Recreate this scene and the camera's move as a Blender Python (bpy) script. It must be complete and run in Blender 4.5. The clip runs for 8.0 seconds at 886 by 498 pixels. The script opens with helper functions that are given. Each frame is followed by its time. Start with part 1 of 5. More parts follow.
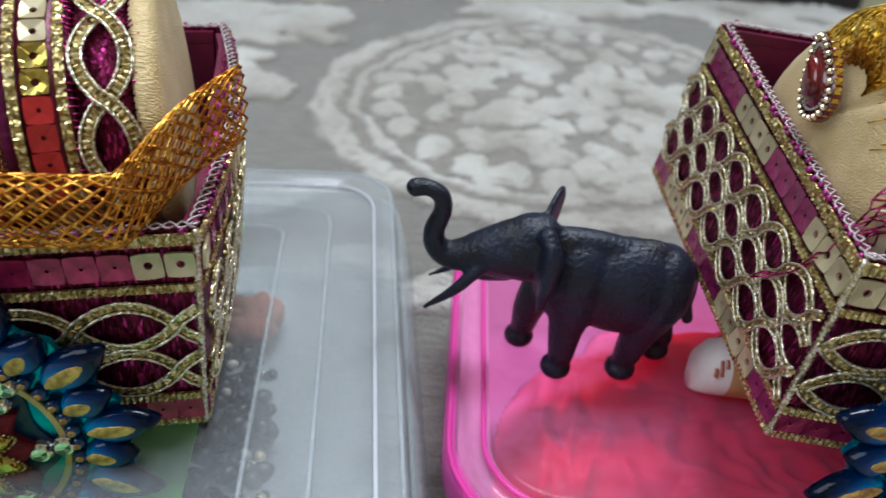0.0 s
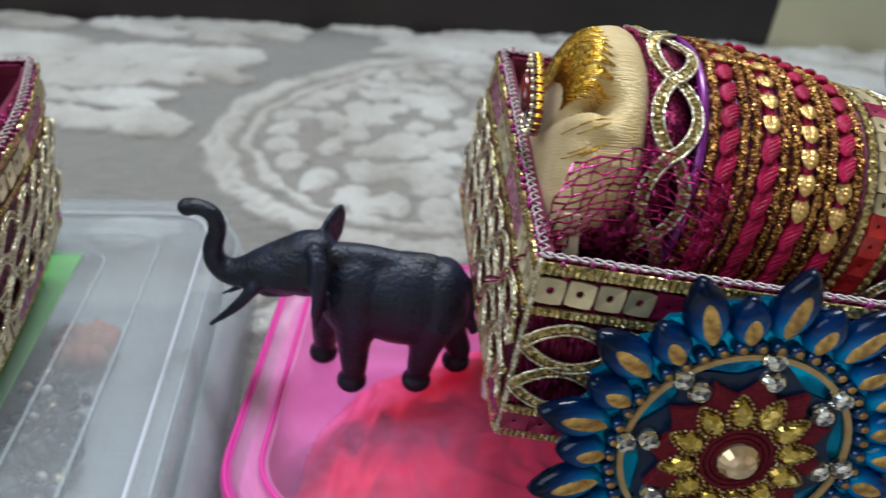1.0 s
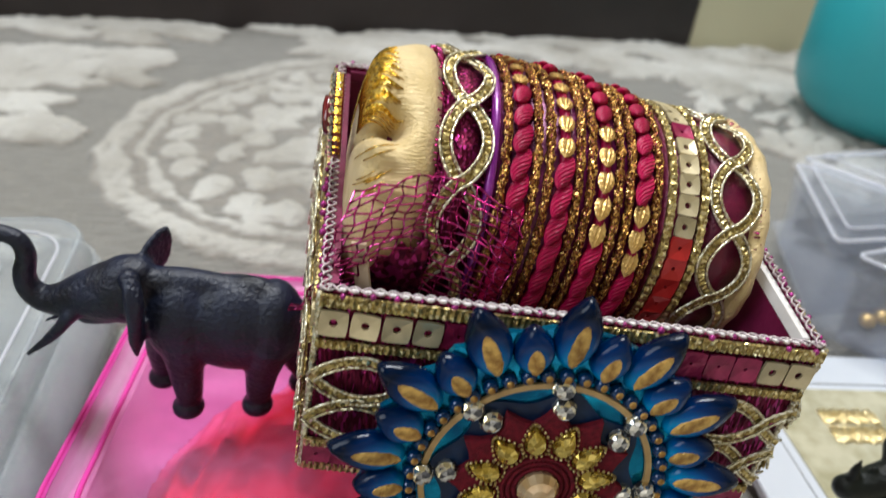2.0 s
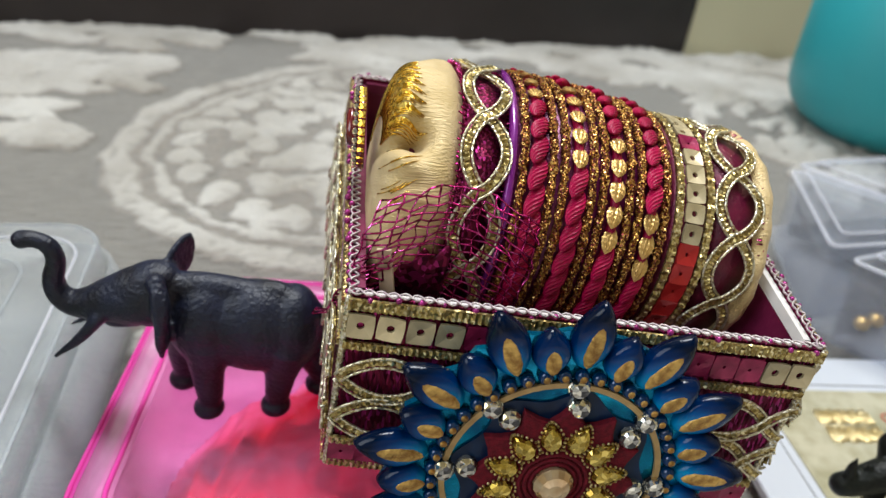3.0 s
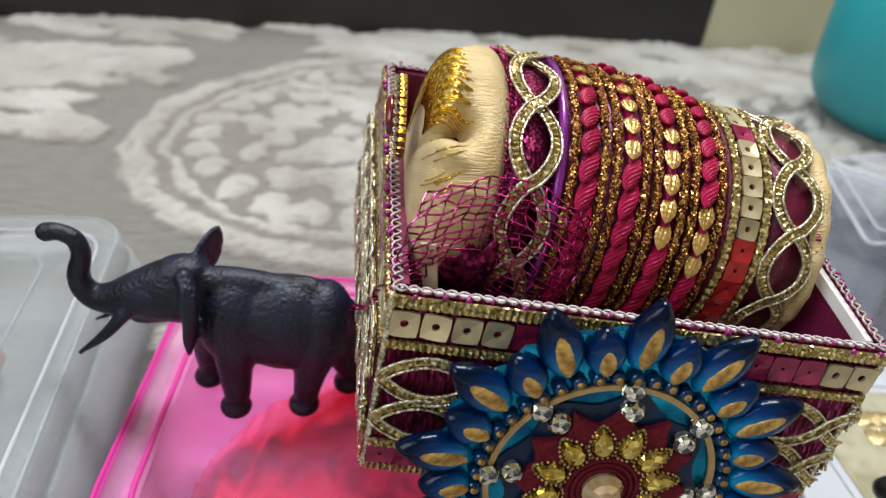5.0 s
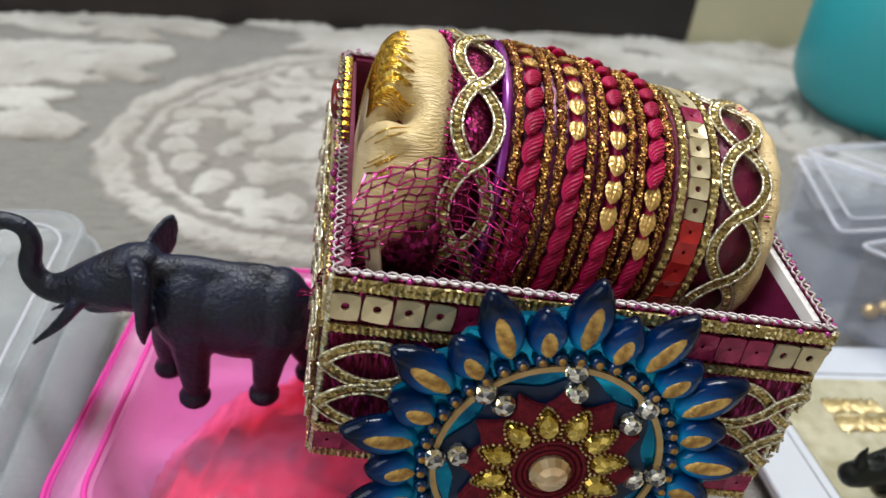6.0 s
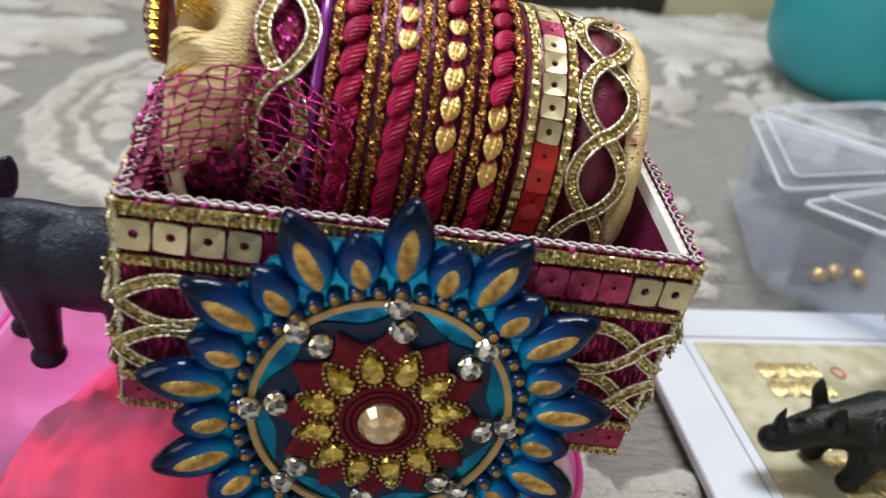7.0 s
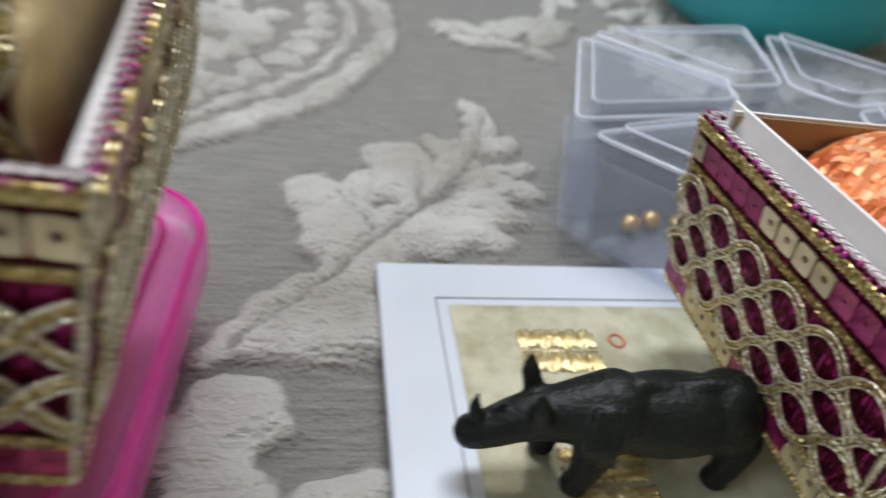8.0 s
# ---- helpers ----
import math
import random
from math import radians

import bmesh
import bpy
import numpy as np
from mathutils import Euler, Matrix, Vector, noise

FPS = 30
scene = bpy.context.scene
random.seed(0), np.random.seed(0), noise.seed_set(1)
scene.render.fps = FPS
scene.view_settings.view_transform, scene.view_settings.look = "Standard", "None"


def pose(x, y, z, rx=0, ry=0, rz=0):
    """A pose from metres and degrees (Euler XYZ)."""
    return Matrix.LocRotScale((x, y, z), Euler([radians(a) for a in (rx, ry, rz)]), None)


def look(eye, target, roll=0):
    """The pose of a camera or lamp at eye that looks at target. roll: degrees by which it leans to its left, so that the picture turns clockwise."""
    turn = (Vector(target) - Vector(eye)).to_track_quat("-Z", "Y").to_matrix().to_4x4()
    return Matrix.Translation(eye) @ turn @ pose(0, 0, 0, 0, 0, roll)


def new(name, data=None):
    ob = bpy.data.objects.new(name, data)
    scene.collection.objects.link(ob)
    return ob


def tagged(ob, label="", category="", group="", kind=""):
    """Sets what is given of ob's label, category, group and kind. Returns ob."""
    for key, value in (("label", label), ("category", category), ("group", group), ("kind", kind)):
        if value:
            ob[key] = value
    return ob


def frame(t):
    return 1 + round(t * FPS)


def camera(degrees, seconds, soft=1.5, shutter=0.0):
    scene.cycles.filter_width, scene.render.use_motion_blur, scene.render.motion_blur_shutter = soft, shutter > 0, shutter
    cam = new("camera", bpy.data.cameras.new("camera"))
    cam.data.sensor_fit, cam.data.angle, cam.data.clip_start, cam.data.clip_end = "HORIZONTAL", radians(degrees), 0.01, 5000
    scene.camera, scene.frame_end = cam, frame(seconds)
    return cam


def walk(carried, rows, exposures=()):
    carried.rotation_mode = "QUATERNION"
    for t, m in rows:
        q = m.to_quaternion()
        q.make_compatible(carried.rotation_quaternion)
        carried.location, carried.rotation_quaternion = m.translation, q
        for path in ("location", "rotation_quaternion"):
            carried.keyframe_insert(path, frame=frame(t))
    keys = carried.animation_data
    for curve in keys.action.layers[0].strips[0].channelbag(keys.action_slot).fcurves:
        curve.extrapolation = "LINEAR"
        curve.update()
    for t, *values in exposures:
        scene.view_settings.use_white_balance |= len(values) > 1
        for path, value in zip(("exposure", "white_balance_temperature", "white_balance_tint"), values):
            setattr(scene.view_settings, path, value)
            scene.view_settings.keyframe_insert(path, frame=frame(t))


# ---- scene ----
cam = camera(65.5, 8.0, 1.3, 0.3)
cam.data.dof.use_dof, cam.data.dof.focus_distance, cam.data.dof.aperture_fstop = True, 0.139, 15.5
EXPO = [(0.0, 0.05, 5950, 8), (1.0, 0.04, 5950, 8), (1.5, 0.14, 6300, 9), (2.0, 0.27, 6480, 9), (6.0, 0.22, 6500, 10), (7.5, 0.31, 6500, 11), (8.0, 0.02, 6150, 11)]
PATH = [
    (0.0, -0.1678, -0.1818, 0.1688, 54.19, -5.0, 2.13),
    (0.5, -0.1508, -0.1819, 0.1678, 56.15, -5.3, 0.62),
    (1.0, -0.1164, -0.1905, 0.172, 57.77, -4.87, -0.06),
    (1.5, -0.0978, -0.189, 0.1675, 57.53, -5.26, -1.72),
    (2.0, -0.0832, -0.1843, 0.1786, 57.59, -5.83, -3.22),
    (2.2, -0.0838, -0.1815, 0.1835, 57.51, -6.07, -3.58),
    (3.3, -0.0903, -0.1911, 0.1798, 58.03, -6.14, -3.72),
    (3.5, -0.0898, -0.1824, 0.1771, 57.52, -6.04, -3.72),
    (4.0, -0.0895, -0.1706, 0.1777, 57.28, -6.52, -3.23),
    (4.5, -0.0971, -0.178, 0.1831, 57.18, -6.21, -3.0),
    (4.7, -0.097, -0.1823, 0.179, 57.56, -6.14, -3.0),
    (6.0, -0.0859, -0.1854, 0.1755, 57.57, -5.81, -3.62),
    (6.5, -0.0719, -0.1891, 0.1634, 58.18, -5.37, -3.51),
    (7.0, -0.0508, -0.1819, 0.1609, 56.95, -5.17, -3.57),
    (7.3, -0.0412, -0.1763, 0.1519, 55.94, -5.46, -4.2),
    (7.5, -0.0259, -0.1729, 0.1512, 55.46, -5.56, -4.57),
    (7.7, -0.0029, -0.1659, 0.152, 54.53, -5.45, -4.76),
    (7.9, 0.0216, -0.1536, 0.1415, 54.02, -6.43, -5.56),
    (8.0, 0.0343, -0.1487, 0.1371, 53.7, -6.66, -5.88),
]
walk(cam, [(t, pose(x, y, z, rx, ry, rz)) for t, x, y, z, rx, ry, rz in PATH], EXPO)

# ---------------------------------------------------------------- light
world = bpy.data.worlds.new("world")
scene.world = world
world.use_nodes = True
bgn = world.node_tree.nodes["Background"]
bgn.inputs[0].default_value = (0.9, 0.95, 1.0, 1)
bgn.inputs[1].default_value = 0.05


def area(name, eye, target, sx, sy, watts, col):
    d = bpy.data.lights.new(name, "AREA")
    d.shape, d.size, d.size_y, d.energy, d.color = "RECTANGLE", sx, sy, watts, col
    ob = new(name, d)
    ob.matrix_world = look(eye, target)
    return ob


area("ceiling_lamp", (0.05, 0.50, 2.3), (0.05, 0.50, 0), 1.2, 0.5, 57, (0.92, 0.955, 1.0))
# fill from the side, added as an unseen source; the walls hold no window
area("side_fill", (-1.4, -0.6, 1.4), (0.0, 0.0, 0.2), 1.0, 1.2, 16, (0.84, 0.92, 1.0))


# ---------------------------------------------------------------- materials
def mat(name, col, rough=0.5, metal=0.0, col2=None, scale=200.0, bump=0.0, bscale=None, tex="noise",
        sheen=0.0, coat=0.0, vary=0.0, spec=0.5, lo=0.35, hi=0.65, emit=0.0):
    """Principled material: two colours mixed by a noise at object size, fine relief and uneven gloss."""
    m = bpy.data.materials.new(name)
    m.use_nodes = True
    nt = m.node_tree
    b = nt.nodes["Principled BSDF"]
    co = nt.nodes.new("ShaderNodeTexCoord")
    n = nt.nodes.new("ShaderNodeTexNoise")
    n.inputs["Scale"].default_value, n.inputs["Detail"].default_value = scale, 5
    nt.links.new(co.outputs["Object"], n.inputs["Vector"])
    r = nt.nodes.new("ShaderNodeValToRGB")
    r.color_ramp.elements[0].position, r.color_ramp.elements[1].position = lo, hi
    c2 = col2 or tuple(c * 0.75 for c in col)
    r.color_ramp.elements[0].color, r.color_ramp.elements[1].color = (*c2, 1), (*col, 1)
    nt.links.new(n.outputs["Fac"], r.inputs["Fac"])
    out = r.outputs["Color"]
    if vary:
        oi = nt.nodes.new("ShaderNodeObjectInfo")
        h = nt.nodes.new("ShaderNodeHueSaturation")
        mr = nt.nodes.new("ShaderNodeMapRange")
        mr.inputs[3].default_value, mr.inputs[4].default_value = 1 - vary, 1 + vary
        nt.links.new(oi.outputs["Random"], mr.inputs[0])
        nt.links.new(mr.outputs[0], h.inputs["Value"])
        nt.links.new(out, h.inputs["Color"])
        out = h.outputs["Color"]
    nt.links.new(out, b.inputs["Base Color"])
    b.inputs["Roughness"].default_value, b.inputs["Metallic"].default_value = rough, metal
    b.inputs["Sheen Weight"].default_value = sheen
    b.inputs["Coat Weight"].default_value = coat
    b.inputs["Specular IOR Level"].default_value = spec
    if bump:
        bn = nt.nodes.new("ShaderNodeBump")
        bn.inputs["Strength"].default_value, bn.inputs["Distance"].default_value = min(bump, 1.0), 0.0006 * max(bump, 1.0)
        if tex == "voronoi":
            t = nt.nodes.new("ShaderNodeTexVoronoi")
            t.inputs["Scale"].default_value = bscale or scale
            src = t.outputs["Distance"]
        elif tex == "wave":
            t = nt.nodes.new("ShaderNodeTexWave")
            t.inputs["Scale"].default_value, t.inputs["Distortion"].default_value = bscale or scale, 2
            src = t.outputs["Fac"]
        else:
            t = nt.nodes.new("ShaderNodeTexNoise")
            t.inputs["Scale"].default_value, t.inputs["Detail"].default_value = bscale or scale, 4
            src = t.outputs["Fac"]
        nt.links.new(co.outputs["Object"], t.inputs["Vector"])
        nt.links.new(src, bn.inputs["Height"])
        nt.links.new(bn.outputs["Normal"], b.inputs["Normal"])
    return m


def glitter(name, cols, scale, rough=0.3, tilt=0.9):
    """Flakes: every cell of a Voronoi has its own colour and its own tilt, so that single flakes flash."""
    m = bpy.data.materials.new(name)
    m.use_nodes = True
    nt = m.node_tree
    b = nt.nodes["Principled BSDF"]
    co = nt.nodes.new("ShaderNodeTexCoord")
    v = nt.nodes.new("ShaderNodeTexVoronoi")
    v.inputs["Scale"].default_value = scale
    nt.links.new(co.outputs["Object"], v.inputs["Vector"])
    r = nt.nodes.new("ShaderNodeValToRGB")
    r.color_ramp.interpolation = "CONSTANT"
    while len(r.color_ramp.elements) < len(cols):
        r.color_ramp.elements.new(0.5)
    for i, c in enumerate(cols):
        r.color_ramp.elements[i].position, r.color_ramp.elements[i].color = i / len(cols), (*c, 1)
    sep = nt.nodes.new("ShaderNodeSeparateColor")
    nt.links.new(v.outputs["Color"], sep.inputs[0])
    nt.links.new(sep.outputs[0], r.inputs["Fac"])
    nt.links.new(r.outputs["Color"], b.inputs["Base Color"])
    g = nt.nodes.new("ShaderNodeNewGeometry")
    s = nt.nodes.new("ShaderNodeVectorMath")
    s.operation = "SUBTRACT"
    s.inputs[1].default_value = (0.5, 0.5, 0.5)
    nt.links.new(v.outputs["Color"], s.inputs[0])
    k = nt.nodes.new("ShaderNodeVectorMath")
    k.operation = "SCALE"
    k.inputs["Scale"].default_value = tilt
    nt.links.new(s.outputs[0], k.inputs[0])
    a = nt.nodes.new("ShaderNodeVectorMath")
    nt.links.new(g.outputs["Normal"], a.inputs[0])
    nt.links.new(k.outputs[0], a.inputs[1])
    nn = nt.nodes.new("ShaderNodeVectorMath")
    nn.operation = "NORMALIZE"
    nt.links.new(a.outputs[0], nn.inputs[0])
    nt.links.new(nn.outputs[0], b.inputs["Normal"])
    b.inputs["Metallic"].default_value, b.inputs["Roughness"].default_value = 0.9, rough
    return m


def plastic(name, tint, see, body, rough=0.2, haze=0.0):
    """Thin clear plastic: mostly lets light through, with a milky body colour and a glossy skin."""
    m = bpy.data.materials.new(name)
    m.use_nodes = True
    nt = m.node_tree
    b = nt.nodes["Principled BSDF"]
    b.inputs["Base Color"].default_value = (*body, 1)
    b.inputs["Roughness"].default_value = rough
    t = nt.nodes.new("ShaderNodeBsdfTransparent")
    t.inputs[0].default_value = (*tint, 1)
    mx = nt.nodes.new("ShaderNodeMixShader")
    n = nt.nodes.new("ShaderNodeTexNoise")
    n.inputs["Scale"].default_value = 30
    mr = nt.nodes.new("ShaderNodeMapRange")
    mr.inputs[3].default_value, mr.inputs[4].default_value = see - 0.06, see + 0.06
    nt.links.new(n.outputs["Fac"], mr.inputs[0])
    nt.links.new(mr.outputs[0], mx.inputs[0])
    nt.links.new(b.outputs[0], mx.inputs[1])
    nt.links.new(t.outputs[0], mx.inputs[2])
    nt.links.new(mx.outputs[0], nt.nodes["Material Output"].inputs["Surface"])
    return m


M_BROCADE = glitter("brocade", [(0.13, 0.010, 0.036), (0.19, 0.013, 0.056), (0.07, 0.005, 0.022), (0.15, 0.009, 0.042), (0.10, 0.008, 0.030), (0.46, 0.035, 0.22), (0.13, 0.009, 0.038)], 1.0, 0.45, 0.6)
nt = M_BROCADE.node_tree                                     # woven foil: flakes drawn out along the height
mp = nt.nodes.new("ShaderNodeMapping")
mp.inputs["Scale"].default_value = (2300, 2300, 520)
nt.links.new(next(q for q in nt.nodes if q.bl_idname == "ShaderNodeTexCoord").outputs["Object"], mp.inputs[0])
nt.links.new(mp.outputs[0], next(q for q in nt.nodes if q.bl_idname == "ShaderNodeTexVoronoi").inputs["Vector"])
M_GOLD = glitter("gold_lace", [(0.46, 0.35, 0.13), (0.56, 0.45, 0.19), (0.26, 0.18, 0.06), (0.78, 0.68, 0.40), (0.34, 0.25, 0.09), (0.48, 0.38, 0.15)], 1700, 0.30, 0.9)
M_CORD = glitter("silver_gold_cord", [(0.66, 0.60, 0.42), (0.84, 0.81, 0.70), (0.44, 0.36, 0.20), (0.74, 0.69, 0.52)], 2400, 0.30, 0.8)
for mm in (M_GOLD, M_CORD):
    mm.node_tree.nodes["Principled BSDF"].inputs["Metallic"].default_value = 0.82
M_STITCH = mat("silver_stitch", (0.58, 0.53, 0.50), 0.4, 0.3, (0.40, 0.30, 0.34), 900, 0.5, 2000)
M_WHITE = mat("white_board", (0.72, 0.69, 0.67), 0.7, 0, (0.62, 0.58, 0.56), 60, 0.15, 300)
M_SEQ = mat("sequin_silver", (0.64, 0.55, 0.36), 0.38, 0.5, (0.48, 0.40, 0.24), 150, vary=0.25)
M_SEQP = mat("sequin_pink", (0.36, 0.022, 0.095), 0.24, 0.35, (0.20, 0.010, 0.05), 260, 0.3, 700, vary=0.15)
M_SEQV = mat("sequin_violet", (0.34, 0.035, 0.14), 0.22, 0.45, (0.18, 0.014, 0.07), 260, 0.3, 700, vary=0.15)
M_SEQR = mat("sequin_red", (0.55, 0.03, 0.03), 0.28, 0.35, (0.4, 0.02, 0.02), 150, vary=0.2)
M_BEADM = mat("bead_magenta", (0.38, 0.03, 0.22), 0.25, 0.4, (0.22, 0.02, 0.12), 400)
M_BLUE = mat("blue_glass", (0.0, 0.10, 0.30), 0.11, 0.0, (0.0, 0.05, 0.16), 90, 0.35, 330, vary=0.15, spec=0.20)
nt = M_BLUE.node_tree                                        # glass petals: navy rim and bright core painted in for light bent by glass
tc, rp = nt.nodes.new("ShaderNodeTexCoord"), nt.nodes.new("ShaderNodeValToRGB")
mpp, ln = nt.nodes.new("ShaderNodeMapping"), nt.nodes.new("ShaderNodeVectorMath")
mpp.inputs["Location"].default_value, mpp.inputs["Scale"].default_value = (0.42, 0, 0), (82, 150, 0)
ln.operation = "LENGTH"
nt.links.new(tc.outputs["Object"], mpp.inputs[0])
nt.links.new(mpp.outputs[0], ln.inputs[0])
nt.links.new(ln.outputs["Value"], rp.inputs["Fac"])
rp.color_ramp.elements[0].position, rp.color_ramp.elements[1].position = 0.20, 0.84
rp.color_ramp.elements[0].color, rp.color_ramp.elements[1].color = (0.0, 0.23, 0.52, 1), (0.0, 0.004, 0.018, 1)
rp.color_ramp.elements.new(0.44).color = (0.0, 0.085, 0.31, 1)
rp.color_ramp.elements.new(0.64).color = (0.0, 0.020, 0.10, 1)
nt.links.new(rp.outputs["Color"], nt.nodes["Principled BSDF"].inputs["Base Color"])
M_TEALF = mat("teal_foil", (0.0, 0.30, 0.50), 0.16, 0.75, (0.0, 0.10, 0.24), 130, 0.5, 140)
M_GEMG = mat("gold_facets", (0.70, 0.45, 0.13), 0.34, 0.45, (0.28, 0.13, 0.025), 520, 1.3, 620, vary=0.2)
M_GEMY = glitter("amber_stone", [(0.45, 0.32, 0.06), (0.65, 0.50, 0.14), (0.25, 0.16, 0.03)], 700, 0.15, 0.6)
M_CRYS = glitter("rhinestone", [(0.75, 0.75, 0.72), (0.4, 0.4, 0.4), (0.9, 0.88, 0.8), (0.12, 0.12, 0.13), (0.8, 0.7, 0.45), (0.6, 0.6, 0.58)], 780, 0.10, 0.8)
M_FELT = mat("red_felt", (0.16, 0.006, 0.018), 0.85, 0, (0.09, 0.004, 0.012), 800, 0.5, 2500, spec=0.25)
M_RING = mat("tan_ring", (0.50, 0.34, 0.15), 0.4, 0.3, (0.42, 0.27, 0.11), 300)
M_DOTB = mat("dot_blue", (0.0, 0.035, 0.13), 0.15, 0.2, coat=0.3)
M_NAVY = mat("navy_film", (0.0, 0.018, 0.07), 0.3, 0.0, (0.0, 0.008, 0.035), 160, 0.2, 300, spec=0.3)
M_GLIT = glitter("gold_glitter", [(0.34, 0.17, 0.035), (0.50, 0.27, 0.06), (0.16, 0.04, 0.018), (0.38, 0.19, 0.045), (0.08, 0.012, 0.018), (0.90, 0.58, 0.20), (0.22, 0.08, 0.02), (0.12, 0.02, 0.02)], 3100, 0.36, 1.3)
M_TWIST = mat("magenta_twist", (0.41, 0.004, 0.066), 0.36, 0.0, (0.27, 0.002, 0.036), 500, 0.25, 1500, vary=0.15, spec=0.22)
M_LEAFG = mat("gold_leaf_bead", (0.80, 0.55, 0.22), 0.34, 0.8, (0.62, 0.38, 0.12), 700, 0.3, 1200, vary=0.12)
M_PURPLE = mat("purple_bangle", (0.22, 0.02, 0.25), 0.25, 0.2, (0.16, 0.01, 0.18), 200, coat=0.3)
M_WINE = mat("wine_bangle", (0.16, 0.008, 0.04), 0.35, 0.2, (0.10, 0.005, 0.03), 300, 0.3, 1200)
M_SATIN = mat("cream_satin", (0.70, 0.53, 0.27), 0.38, 0.12, (0.58, 0.42, 0.18), 130, 0.8, 1.0, sheen=0.2, spec=0.5)
nt = M_SATIN.node_tree                                       # fine threads that run along the bangle's axis
mp, tc = nt.nodes.new("ShaderNodeMapping"), nt.nodes.new("ShaderNodeTexCoord")
mp.inputs["Scale"].default_value = (90, 2600, 2600)
nt.links.new(tc.outputs["Object"], mp.inputs[0])
for nd in [q for q in nt.nodes if q.bl_idname == "ShaderNodeTexNoise"]:
    if abs(nd.inputs["Scale"].default_value - 1.0) < 0.01:
        nt.links.new(mp.outputs[0], nd.inputs["Vector"])
M_GTHREAD = glitter("gold_thread", [(0.86, 0.52, 0.06), (1.0, 0.74, 0.20), (0.50, 0.26, 0.02), (0.78, 0.46, 0.05)], 1500, 0.24, 0.7)
M_NETP = glitter("pink_net", [(0.32, 0.012, 0.10), (0.48, 0.025, 0.18), (0.18, 0.01, 0.055), (0.70, 0.10, 0.38)], 900, 0.25, 0.8)
M_NETO = glitter("orange_net", [(0.50, 0.18, 0.015), (0.62, 0.26, 0.03), (0.32, 0.10, 0.01), (0.8, 0.42, 0.07)], 900, 0.3, 0.6)
M_TOY = mat("dark_toy_plastic", (0.010, 0.014, 0.034), 0.42, 0, (0.006, 0.007, 0.014), 120, 0.8, 800, spec=0.40)
M_TOYG = mat("green_black_toy_plastic", (0.008, 0.011, 0.008), 0.45, 0, (0.005, 0.006, 0.005), 120, 0.7, 700, spec=0.26)
M_CARD = mat("white_card", (0.56, 0.59, 0.65), 0.35, 0, (0.52, 0.55, 0.61), 20, coat=0.2)
M_PRINT = mat("ivory_print", (0.54, 0.51, 0.38), 0.14, 0.1, (0.36, 0.34, 0.22), 110, 0.12, 160, coat=0.6)
M_FOIL = mat("gold_foil", (0.95, 0.80, 0.46), 0.36, 0.85, (0.8, 0.62, 0.28), 300, 0.4, 300)
M_INK = mat("grey_ink", (0.25, 0.25, 0.24), 0.5)
M_REDINK = mat("red_ink", (0.55, 0.16, 0.09), 0.5)
M_TEAL = mat("teal_tub", (0.036, 0.38, 0.43), 0.4, 0, (0.030, 0.33, 0.38), 8)
M_WOOD = mat("dark_wood", (0.030, 0.022, 0.022), 0.45, 0, (0.020, 0.014, 0.014), 12, 0.1, 60)
M_WALL = mat("cream_wall", (0.52, 0.47, 0.34), 0.8, 0, (0.48, 0.43, 0.31), 4, 0.1, 120)
M_CREAM = mat("cream_panel", (0.66, 0.60, 0.42), 0.7, 0, (0.62, 0.56, 0.39), 6, 0.1, 120)
M_CEIL = mat("white_ceiling", (0.75, 0.74, 0.72), 0.9, 0, (0.71, 0.70, 0.68), 3, 0.05, 60)
M_FOILM = glitter("magenta_foil", [(0.20, 0.01, 0.09), (0.32, 0.02, 0.15), (0.14, 0.008, 0.06)], 160, 0.3, 0.3)
M_WINEF = glitter("wine_foil", [(0.10, 0.006, 0.030), (0.15, 0.010, 0.045), (0.05, 0.004, 0.016), (0.30, 0.02, 0.13), (0.08, 0.005, 0.02)], 900, 0.4, 0.5)
M_PALE = mat("pale_wood", (0.62, 0.48, 0.34), 0.6, 0, (0.54, 0.40, 0.27), 60, 0.2, 300)
M_GREEN = mat("green_paper", (0.17, 0.52, 0.12), 0.6, 0, (0.15, 0.46, 0.10), 40)
M_CLEAR = plastic("clear_plastic", (0.95, 0.97, 0.98), 0.74, (0.66, 0.69, 0.72), 0.14)
M_CLEARP = plastic("clear_panel_plastic", (0.96, 0.98, 0.98), 0.77, (0.50, 0.52, 0.55), 0.10)
M_CLEARP.node_tree.nodes["Principled BSDF"].inputs["Specular IOR Level"].default_value = 0.3
M_ORG = plastic("organizer_plastic", (0.97, 0.98, 1.0), 0.87, (0.70, 0.72, 0.78), 0.06)
# whiter copy of the clear plastic: bright edge glints put into the colour
M_GLINT = plastic("edge_glint_plastic", (0.98, 0.98, 1.0), 0.62, (0.85, 0.86, 0.92), 0.05)
M_PINKP = plastic("pink_plastic", (1.0, 0.76, 0.92), 0.36, (0.95, 0.42, 0.74), 0.2)
M_PINKR = plastic("pink_rim_plastic", (1.0, 0.55, 0.84), 0.52, (0.92, 0.10, 0.52), 0.12)
M_PANEL = plastic("pink_panel_plastic", (1.0, 0.76, 0.92), 0.86, (0.95, 0.40, 0.74), 0.16)
M_PINKB = plastic("pink_band_plastic", (1.0, 0.78, 0.93), 0.58, (0.90, 0.34, 0.66), 0.14)
M_PALEB = mat("magenta_lining", (0.20, 0.013, 0.065), 0.4, 0.3, (0.12, 0.008, 0.04), 90, 0.4, 300)
M_DROP = mat("dark_red_stone", (0.16, 0.01, 0.012), 0.12, 0.1, (0.08, 0.006, 0.008), 200, coat=0.4)
